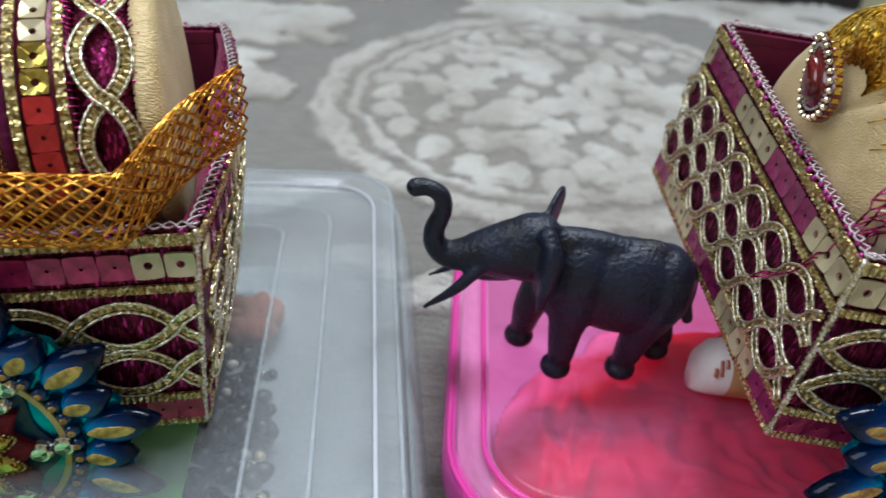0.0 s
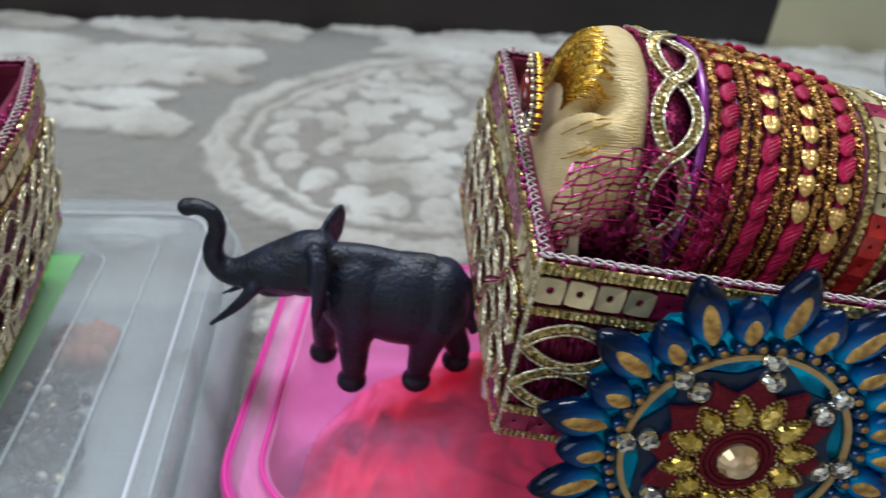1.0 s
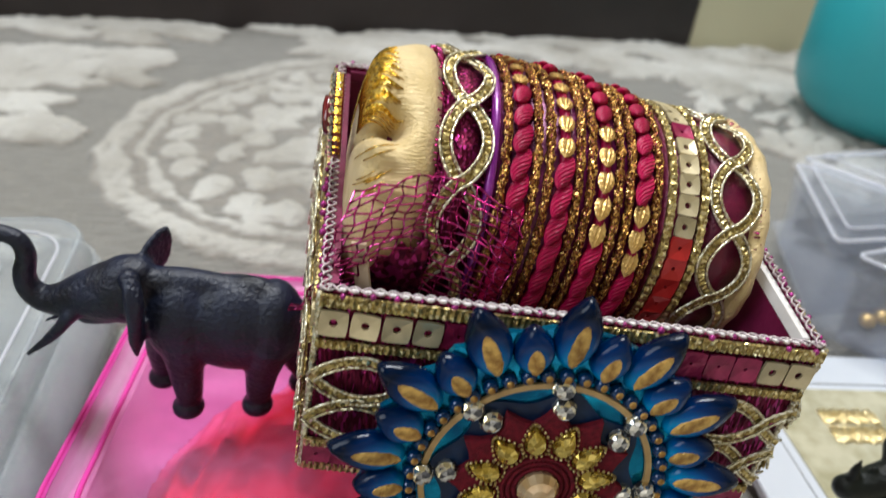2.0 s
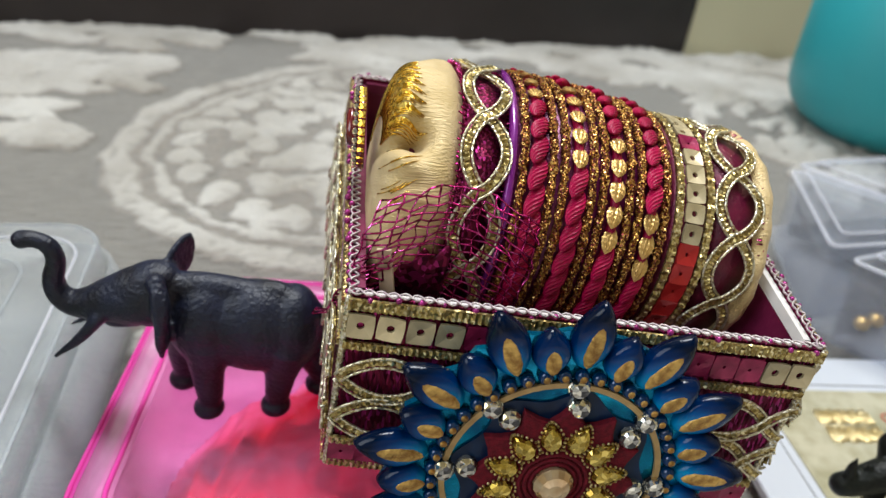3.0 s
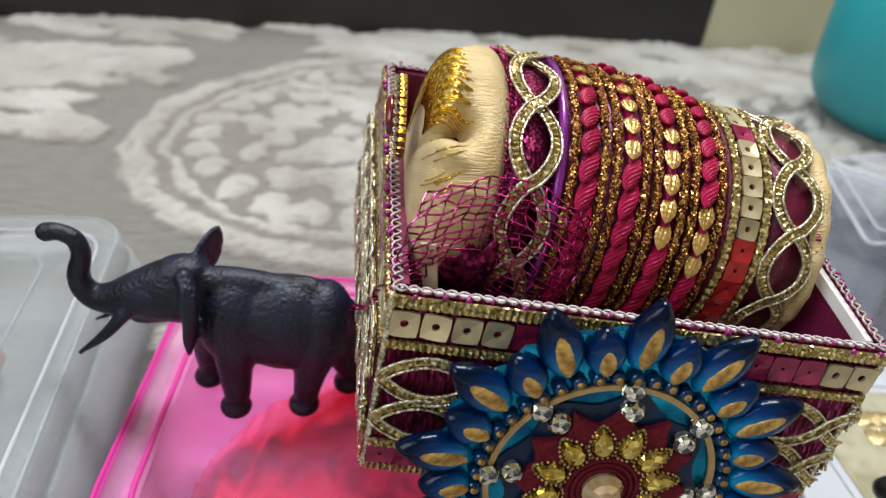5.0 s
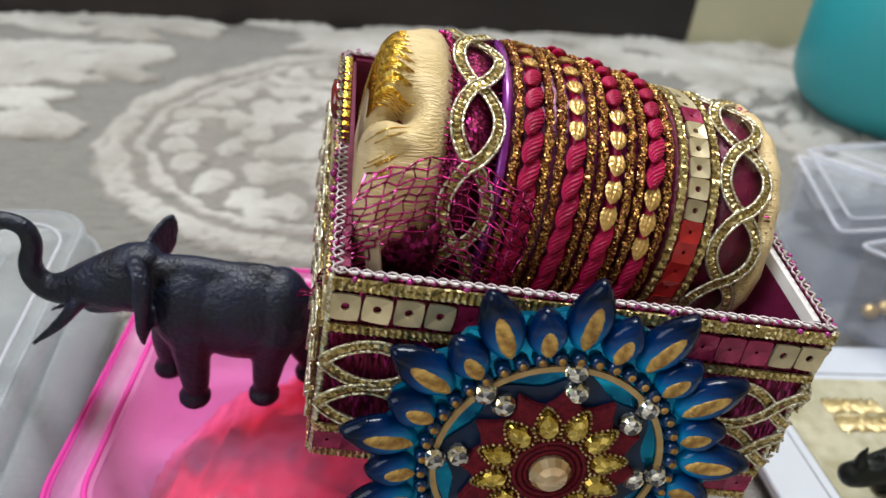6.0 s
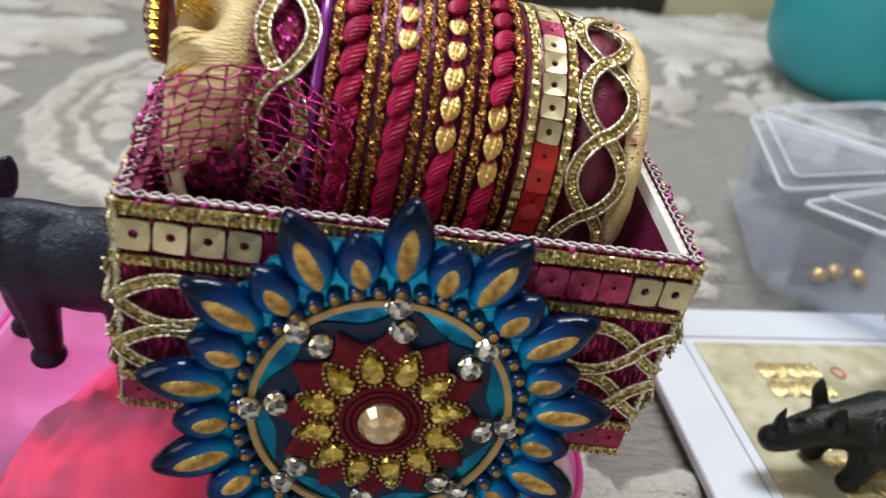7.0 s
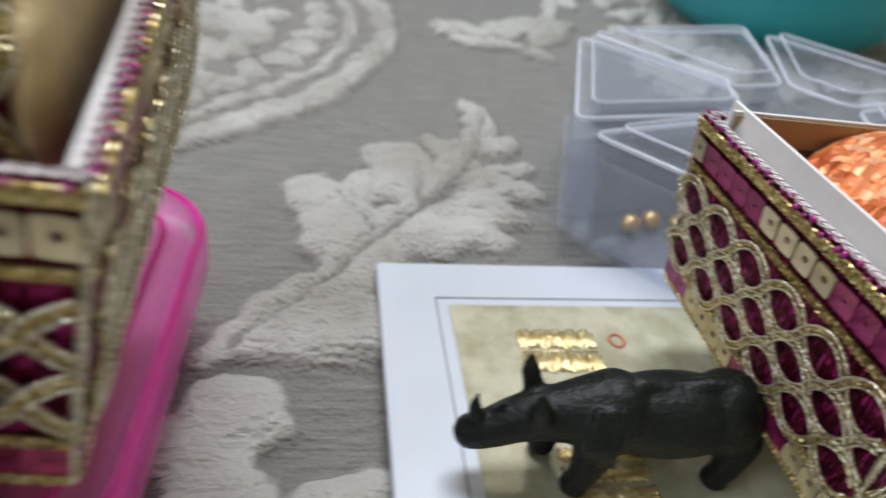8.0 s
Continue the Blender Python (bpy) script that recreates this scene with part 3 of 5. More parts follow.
    n3.inputs["Scale"].default_value, n3.inputs["Detail"].default_value = 620, 5
    nt.links.new(co.outputs["Object"], n3.inputs["Vector"])
    bn = nt.nodes.new("ShaderNodeBump")
    bn.inputs["Strength"].default_value, bn.inputs["Distance"].default_value = 0.9, 0.0026
    mix = nt.nodes.new("ShaderNodeMath")
    mix.operation, mix.inputs[1].default_value = "MULTIPLY_ADD", 1.1
    nt.links.new(n1.outputs["Fac"], mix.inputs[0])
    nt.links.new(n3.outputs["Fac"], mix.inputs[2])
    nt.links.new(mix.outputs[0], bn.inputs["Height"])
    nt.links.new(bn.outputs["Normal"], b.inputs["Normal"])
    b.inputs["Roughness"].default_value = 0.95
    b.inputs["Sheen Weight"].default_value = 0.25
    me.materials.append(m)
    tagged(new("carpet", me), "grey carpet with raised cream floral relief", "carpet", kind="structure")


carpet()

# ---------------------------------------------------------------- room
bm = bmesh.new()
slab(bm, [(-2.2, -2.2), (2.2, -2.2), (2.2, 2.2), (-2.2, 2.2)], -0.06, -0.0065)
solo("floor", bm, M_WHITE, "pale floor under the carpet", "floor", kind="structure")


def wall(name, x0, y0, x1, y1, z0, z1, thick, material, label, category="wall"):
    d = Vector((x1 - x0, y1 - y0, 0)).normalized()
    n = Vector((-d.y, d.x, 0)) * thick
    b = bmesh.new()
    slab(b, [(x0, y0), (x1, y1), (x1 + n.x, y1 + n.y), (x0 + n.x, y0 + n.y)], z0, z1)
    return solo(name, b, material, label, category, kind="structure", smooth=False)


wall("wall_north", -2.2, 1.0, 2.2, 1.0, -0.0065, 2.4, 0.1, M_WALL, "cream painted wall")
wall("wall_east", 2.0, 1.0, 2.0, -2.0, -0.0065, 2.4, 0.1, M_WALL, "cream painted wall")
wall("wall_west", -2.0, -2.0, -2.0, 1.0, -0.0065, 2.4, 0.1, M_WALL, "cream painted wall")
wall("wall_south", 2.2, -2.0, -2.2, -2.0, -0.0065, 2.4, 0.1, M_WALL, "cream painted wall")
bm = bmesh.new()
slab(bm, [(-2.2, -2.2), (2.2, -2.2), (2.2, 1.2), (-2.2, 1.2)], 2.4, 2.5)
solo("ceiling", bm, M_CEIL, "white painted ceiling", "ceiling", kind="structure")
# dark bed base with its panel beside a cream panel
bed = thing("bed_base", (-0.3, 0.46, 0), "dark brown wooden bed base standing on the carpet edge", "bed")
bm = bmesh.new()
slab(bm, [(-1.2, 0.295), (0.236, 0.530), (0.229, 0.576), (-1.2, 0.341)], -0.006, 0.34, 0.004)
part("side_panel", bm, M_WOOD, bed, "dark brown panel", False)
bm = bmesh.new()
slab(bm, [(-1.2, 0.343), (0.22, 0.577), (0.2, 0.98), (-1.2, 0.98)], -0.006, 0.30, 0.004)
part("platform", bm, M_WOOD, bed, "", False)
bm = bmesh.new()
slab(bm, [(0.2375, 0.5305), (0.90, 0.615), (0.90, 0.675), (0.2305, 0.591)], -0.006, 0.5, 0.003)
solo("cream_cabinet", bm, M_CREAM, "plain cream cabinet side behind the carpet", "cabinet", smooth=False)

# teal tub
TC = (0.335, 0.324)
tub = thing("plastic_tub", (*TC, 0), "large teal plastic tub standing on the carpet", "tub")
bm = bmesh.new()
ringz = lambda r, z: [(TC[0] + r * math.cos(2 * math.pi * k / 64), TC[1] + r * math.sin(2 * math.pi * k / 64), z) for k in range(64)]
loft(bm, [ringz(r, z) for r, z in ((0.052, -0.003), (0.060, -0.001), (0.071, 0.006), (0.080, 0.015), (0.0855, 0.026), (0.0875, 0.038), (0.0915, 0.19), (0.0890, 0.19), (0.083, 0.038), (0.070, 0.012), (0.052, 0.003))])
part("body", bm, M_TEAL, tub)
bm = bmesh.new()
tube(bm, [Vector(p) for p in ringz(0.0930, 0.19)], 0.004, 8, True)
part("rim", bm, M_TEAL, tub)

# ---------------------------------------------------------------- pink container with its red contents
LID = 0.033


def pink_container():
    x0, x1, y0, y1 = -0.1590, 0.0020, -0.1000, 0.0200
    turn = pose(0, 0, 0, 0, 0, -0.6)
    t = thing("food_container", (-0.077, -0.045, 0), "translucent bright pink plastic container with lid holding red cloth", "container")

    def add(name, bm, material, lab="", parent=None):
        bm.transform(turn)
        return part(name, bm, material, parent or t, lab)

    R = lambda i, z: [(*p, z) for p in rrect(x0 + i, x1 - i, y0 + i, y1 - i, max(0.027 - i * 0.9, 0.008), 10)]
    bm = bmesh.new()
    loft(bm, [R(i, z) for i, z in ((0.010, 0.000), (0.004, LID - 0.009), (0.0052, LID - 0.009), (0.011, 0.002))])
    add("body", bm, M_PINKP)
    bm = bmesh.new()
    loft(bm, [R(i, z) for i, z in ((0.0, LID - 0.010), (0.0, LID - 0.0015), (0.0012, LID - 0.0003), (0.0028, LID))], False, False)
    lid = add("lid", bm, M_PINKR, "bright pink lid with stepped rim")
    bm = bmesh.new()
    loft(bm, [R(i, z) for i, z in ((0.0029, LID), (0.0042, LID - 0.0016), (0.0090, LID - 0.0018), (0.0100, LID - 0.0002), (0.0115, LID - 0.0012))], False, False)
    add("rim_band", bm, M_PINKB, "paler see-through rim band", lid)
    bm = bmesh.new()
    loft(bm, [R(0.0116, LID - 0.0013), R(0.0126, LID - 0.0006), R(0.0140, LID - 0.0004)], False, True)
    add("panel", bm, M_PANEL, "clearer pink lid panel", lid)
    for i, z in ((0.0012, LID - 0.0002), (0.0098, LID - 0.0001)):
        bm = bmesh.new()
        tube(bm, [Vector(p) for p in R(i, z)], 0.0007, 6, True)
        add("rim_bead", bm, M_PINKR, "", lid)
    # folded cloth: a heaped sheet with soft creases, lower towards one corner
    nx, ny = 110, 76
    cloth = bmesh.new()
    rows = []
    for j in range(ny + 1):
        row = []
        for i in range(nx + 1):
            x, y = x0 + 0.015 + (x1 - x0 - 0.048) * i / nx, y0 + 0.014 + (y1 - y0 - 0.028) * j / ny
            cut = (0.93 * x - y + 0.094) / 1.37
            heap = min(max((cut + 0.010 * noise.noise((x * 45, y * 45, 2.0))) / 0.026, 0), 1) ** 0.6
            d = min(x1 - 0.030 - x, x - x0 - 0.014, y - y0 - 0.013, y1 - 0.013 - y)
            k = min(max(d / 0.016, 0), 1)
            fold = 1 - abs(noise.noise((x * 34 + 3 * noise.noise((x * 25, y * 25, 5.0)), y * 46, 1.0)))
            z = 0.0045 + (0.010 + 0.0095 * fold + 0.003 * noise.noise((x * 130, y * 130, 7.0))) * k * k * (3 - 2 * k) * heap
            row.append(cloth.verts.new((x, y, min(z, LID - 0.004))))
        rows.append(row)
    for j in range(ny):
        for i in range(nx):
            if max(v.co.z for v in (rows[j][i], rows[j][i + 1], rows[j + 1][i + 1], rows[j + 1][i])) > 0.0052:
                cloth.faces.new((rows[j][i], rows[j][i + 1], rows[j + 1][i + 1], rows[j + 1][i]))
    bmesh.ops.delete(cloth, geom=[v for v in cloth.verts if not v.link_faces], context="VERTS")
    cloth.transform(turn)
    ob = solo("cloth_bundle", cloth, M_REDC, "crumpled red and pink cloth inside the pink container", "cloth")
    sd = ob.modifiers.new("thickness", "SOLIDIFY")
    sd.thickness, sd.offset = 0.0012, -1


pink_container()


# ---------------------------------------------------------------- clear container on the other side
def clear_container():
    x0, x1, y0, y1, h = -0.150, 0.0, -0.215, 0.0, 0.0440      # in its own turned axes, from the far inner corner
    turn = Matrix.Translation((-0.1840, 0.0350, 0)) @ pose(0, 0, 0, 0, 0, 7.0)
    t = thing("storage_box", (-0.25, -0.075, 0), "clear plastic storage box with ribbed lid holding dark beads", "box")

    def add(name, bm, material, lab="", parent=None):
        bm.transform(turn)
        return part(name, bm, material, parent or t, lab)

    R = lambda i, z: [(*p, z) for p in rrect(x0 + i, x1 - i, y0 + i, y1 - i, max(0.016 - i * 0.3, 0.004), 8)]
    bm = bmesh.new()
    loft(bm, [R(i, z) for i, z in ((-0.001, 0.0), (-0.009, 0.012), (-0.0035, h - 0.010), (-0.0022, h - 0.010), (-0.007, 0.012), (0.0, 0.002))])
    add("body", bm, M_CLEAR)
    bm = bmesh.new()
    loft(bm, [R(i, z) for i, z in ((-0.001, h - 0.012), (-0.001, h - 0.001), (0.0005, h), (0.004, h), (0.0065, h - 0.003), (0.019, h - 0.003), (0.0205, h - 0.0018), (0.033, h - 0.0018), (0.0345, h - 0.0003))], False, False)
    lid = add("lid", bm, M_CLEAR, "clear lid with raised panel")
    bm = bmesh.new()
    loft(bm, [R(0.0345, h - 0.0003), R(0.037, h - 0.0003)], False, True)
    add("panel", bm, M_CLEARP, "clearer middle panel", lid)
    for i, z in ((0.0002, h), (0.006, h - 0.0018), (0.0200, h - 0.002), (0.0340, h - 0.0006)):
        bm = bmesh.new()
        tube(bm, [Vector(p) for p in R(i, z)], 0.0006, 6, True)
        # one rib is whiter: its bright highlight is painted by the material
        add("rib", bm, M_GLINT if i == 0.006 else M_CLEAR, "", lid)
    bm = bmesh.new()
    slab(bm, [(-0.142, -0.205), (-0.0475, -0.205), (-0.0505, -0.012), (-0.142, -0.012)], 0.0290, 0.0297)
    bm.transform(turn)
    solo("green_paper", bm, M_GREEN, "plain green paper sheet inside the clear box", "paper", smooth=False)
    bm = bmesh.new()
    for k in range(30):
        ball(bm, (-0.046 + random.uniform(-0.006, 0.006), -0.040 + random.uniform(-0.007, 0.006), 0.010), (random.uniform(0.004, 0.007), random.uniform(0.003, 0.005), random.uniform(0.003, 0.005)), pose(0, 0, 0, random.uniform(-30, 30), 0, random.uniform(0, 180)), 12, 8)
    bm.transform(turn)
    solo("coral_cloth", bm, M_CORAL, "small coral cloth bundle inside the clear box", "cloth")
    meshes = []
    for mm, s_ in ((M_DARK, 0.0017), (M_DARK, 0.0027), (M_PEARL, 0.0016), (M_SEQ, 0.0017)):
        b = bmesh.new()
        ball(b, (0, 0, 0), (s_ * 1.15, s_ * 0.95, s_ * 0.85), None, 10, 7)
        meshes.append(mesh_of(b, mm, name="bead"))
    heap = thing("bead_heap", (-0.22, -0.09, 0.002), "heap of dark and pearly loose beads in the clear box", "beads", kind="stuff")
    for k in range(300):
        y = random.uniform(-0.200, -0.056)
        me = random.choice((meshes[0],) * 4 + (meshes[1],) * 5 + (meshes[2], meshes[3]))
        piece("bead", me, turn @ pose(random.uniform(-0.056, -0.034), y, 0.005 + 0.012 * random.random(), random.uniform(0, 90), 0, random.uniform(0, 180)), heap)


clear_container()


# ---------------------------------------------------------------- decorated gift boxes
def braid(bm, pts, ups, w=0.0019, h=0.0009):
    """Flat ladder braid: a ribbed band between two cords."""
    sweep(bm, pts, ups, lambda i: [(-w * 0.62, 0), (w * 0.62, 0), (w * 0.62, h * (0.55 + 0.45 * (i % 2))), (-w * 0.62, h * (0.55 + 0.45 * (i % 2)))])


def cords(bm, pts, ups, w=0.0019, r=0.00038):
    n = len(pts)
    for s in (-1, 1):
        q = []
        for i in range(n):
            d = (pts[min(i + 1, n - 1)] - pts[max(i - 1, 0)]).normalized()
            u = ups if not isinstance(ups, list) else ups[i]
            q.append(pts[i] + d.cross(u).normalized() * s * w * 0.85 + u * 0.0007)
        sweep(bm, q, ups, lambda i: disc(r * (1.25 if i % 2 else 0.9), 5))


def face_line(face, f, n, h=0.0012):
    return [face.p(*f(k / n), h) for k in range(n + 1)]


def sequin_mesh(material, s, hole_r=0.30, high=0.0006):
    """Square sequin with a round hole, slightly cupped."""
    bm = bmesh.new()
    out, hole, low = [], [], []
    for k in range(16):
        a = 2 * math.pi * k / 16
        c = max(abs(math.cos(a)), abs(math.sin(a)))
        q = 0.93 if abs(abs(math.cos(a)) - abs(math.sin(a))) < 0.1 else 1
        out.append((s * q * math.cos(a) / c, s * q * math.sin(a) / c, high))
        hole.append((hole_r * s * math.cos(a), hole_r * s * math.sin(a), high * 0.4))
        low.append((hole_r * s * math.cos(a), hole_r * s * math.sin(a), -0.0004))
    base = [(x, y, 0.0) for x, y, z in out]
    loft(bm, [base, out, hole, low], False, False)
    return mesh_of(bm, material, False, "sequin")


SQ = {"s": sequin_mesh(M_SEQ, 0.0027), "p": sequin_mesh(M_SEQP, 0.00285, 0.13, 0.0004), "v": sequin_mesh(M_SEQV, 0.00285, 0.13, 0.0004)}
SMALL = {"s": sequin_mesh(M_SEQ, 0.0022), "p": sequin_mesh(M_SEQP, 0.0023, 0.15), "r": sequin_mesh(M_SEQR, 0.0024, 0.18), "y": sequin_mesh(M_GEMY, 0.0023)}


def gift_box(corners, name_label, group, bow_r=0.0, inner=None, pale_edges=("front", "side_l", "side_r", "back")):
    """corners: front bl, br, tr, tl, then back bl, br, tr, tl (seen from the front)."""
    c = [Vector(p) for p in corners]
    t = thing("gift_box", (c[0] + c[1] + c[4] + c[5]) / 4, name_label, "gift box", group)
    faces = {"front": Face(c[0], c[1], c[2], c[3]), "side_l": Face(c[4], c[0], c[3], c[7]),
             "side_r": Face(c[1], c[5], c[6], c[2], bow_r), "back": Face(c[5], c[4], c[7], c[6])}
    th = 0.0032
    bm = bmesh.new()
    lo = [c[0], c[1], c[5], c[4]]
    mid = sum(lo, Vector()) / 4
    lo = [p + (mid - p).normalized() * 0.002 for p in lo]
    nrm = (lo[1] - lo[0]).cross(lo[3] - lo[0]).normalized()
    loft(bm, [[tuple(p) for p in lo], [tuple(p + nrm * 0.003) for p in lo]])
    part("base", bm, M_WHITE, t, "", False)
    for key, f in faces.items():
        bm = bmesh.new()
        n = f.n()
        ins = f.w and th / f.w
        quad = lambda h, i=0.0: [f.p(i + (1 - 2 * i) * k / 10, 0.0, h) for k in range(11)] + [f.p(1 - i - (1 - 2 * i) * k / 10, 1.0, h) for k in range(11)]
        loft(bm, [[tuple(p) for p in quad(-0.0012, ins * 0.3)], [tuple(p) for p in quad(0)]])
        wl = part("wall", bm, M_BROCADE, t, "deep magenta brocade", False)
        for v0, v1, mm, lab in ((0.06, 0.925, (M_KRAFT if inner == "board" and key == "back" else M_WHITE if inner in (None, "board") else inner), "inner lining"), (0.927, 0.985, M_WHITE if key in pale_edges else M_PALEB, "board edge")):
            bm = bmesh.new()
            loft(bm, [[tuple(f.p(ins + (1 - 2 * ins) * k / 10, v0, h)) for k in range(11)] + [tuple(f.p(1 - ins - (1 - 2 * ins) * k / 10, v1, h)) for k in range(11)] for h in (-th, -0.0014)])
            part("lining", bm, mm, wl, lab, False)
        nb = int(f.w / 0.00065)
        for v, w in ((0.965, 0.0019), (0.745, 0.0014), (0.175, 0.0014), (0.03, 0.0014)):
            pts = face_line(f, lambda s: (s, v), nb, 0.0004)
            bm = bmesh.new()
            braid(bm, pts, n, w)
            tr = part("trim", bm, M_GOLD, wl, "gold braid trim", False)
        bm = bmesh.new()                                     # beads along the rim
        gap = 0.0052 if key == "front" else 0.0024
        for k in range(int(f.w / gap)):
            s = (k + random.uniform(0.25, 0.75)) / int(f.w / gap)
            ball(bm, f.p(s, random.uniform(0.975, 1.0), random.uniform(-0.0004, 0.0010)) + Vector((0, 0, 0.0006)), random.uniform(0.0005, 0.00085), None, 7, 5)
        part("bead_edging", bm, M_BEADM, t, "tiny magenta beads along the rim")
        bm = bmesh.new()                                     # silver stitching of the rim
        for ph in (0.0, math.pi):
            pts = [f.p(k / nb, 1.0, -0.0008 + 0.0010 * math.sin(k * 0.9 + ph)) + Vector((0, 0, 0.0005 + 0.0003 * math.cos(k * 0.9 + ph) + random.uniform(-0.0001, 0.0001))) for k in range(nb + 1)]
            sweep(bm, pts, Vector((0, 0, 1)), lambda i: disc(0.00024, 5))
        part("stitching", bm, M_STITCH, t)
        n_s = int(f.w / 0.0056)
        for v, off in ((0.855, 0), (0.10, 3)):
            for k in range(n_s):
                if key == "front":
                    kind = "p" if off or 3 < k < n_s - 2 else "s"
                else:
                    kind = "s" if (k + off + 3) % 8 < 4 else "v"
                tip = 4 if kind == "s" else 1.5
                piece("sequin", SQ[kind], f.m((k + 0.5) / n_s, v, 0.0006) @ pose(0, 0, 0, random.uniform(-tip, tip), random.uniform(-tip, tip), random.uniform(-tip, tip)), wl)
        # interlaced loops
        period = (0.0185 if key in ('front', 'back') else 0.0125) / f.w
        rowsv = ((0.345, 0.105), (0.58, 0.105)) if key in ("front", "back") else ((0.30, 0.10), (0.46, 0.10), (0.62, 0.10))
        nn = int(f.w / 0.0009)
        for j, (vc, amp) in enumerate(rowsv):
            for sgn in (1, -1):
                wave = lambda s: (s, vc + sgn * amp * (abs(math.sin(math.pi * s / period + (j % 2) * 1.57 * (len(rowsv) - 2))) ** 0.75 * (1 if math.sin(math.pi * s / period + (j % 2) * 1.57 * (len(rowsv) - 2)) > 0 else -1)))
                pts = [f.p(*wave(k / nn), 0.0012 + 0.0006 * (0.5 + 0.5 * sgn * math.cos(math.pi * k / nn / period))) for k in range(nn + 1)]
                bm = bmesh.new()
                braid(bm, pts, n, 0.00105 if key in ('front', 'back') else 0.00072, 0.0007)
                lp = part("loop_braid", bm, M_GOLD, wl, "gold loop braid", False)
                bm = bmesh.new()
                cords(bm, pts, n, 0.00125 if key in ('front', 'back') else 0.00095, 0.0003)
                part("cord", bm, M_CORD, wl)
    # corner cords
    for a, b in ((0, 3), (1, 2), (4, 7), (5, 6)):
        bm = bmesh.new()
        pts = [c[a].lerp(c[b], k / 70) for k in range(71)]
        sweep(bm, pts, Vector((0.3, 0.7, 0.1)), lambda i: disc(0.0006 + 0.0003 * (i % 2), 6))
        part("corner_cord", bm, M_CORD, t)
    return t, faces


def petal_mesh(L, w):
    """Raised pointed-oval glass petal."""
    bm = bmesh.new()
    loops = []
    for s, z in ((1.0, 0.0), (0.99, 0.0010), (0.90, 0.0022), (0.72, 0.0029), (0.45, 0.0032), (0.2, 0.0033)):
        lp = []
        for k in range(20):
            a = 2 * math.pi * k / 20
            x = math.cos(a)
            lp.append((L * s * x, w * s * math.sin(a) * (1 - 0.34 * x * x - 0.14 * x), z))
        loops.append(lp)
    loft(bm, loops)
    return bm


def facet_gem(L, w, h=0.0011, taper=0.0):
    bm = bmesh.new()
    loops = []
    for s, z in ((1.0, 0), (0.8, h * 0.7), (0.3, h)):
        loops.append([(L * s * math.cos(math.pi * k / 6), w * s * math.sin(math.pi * k / 6) * (1 - taper * math.cos(math.pi * k / 6)) * (1 - 0.2 * math.cos(math.pi * k / 6) ** 2), z) for k in range(12)])
    loft(bm, loops)
    return bm


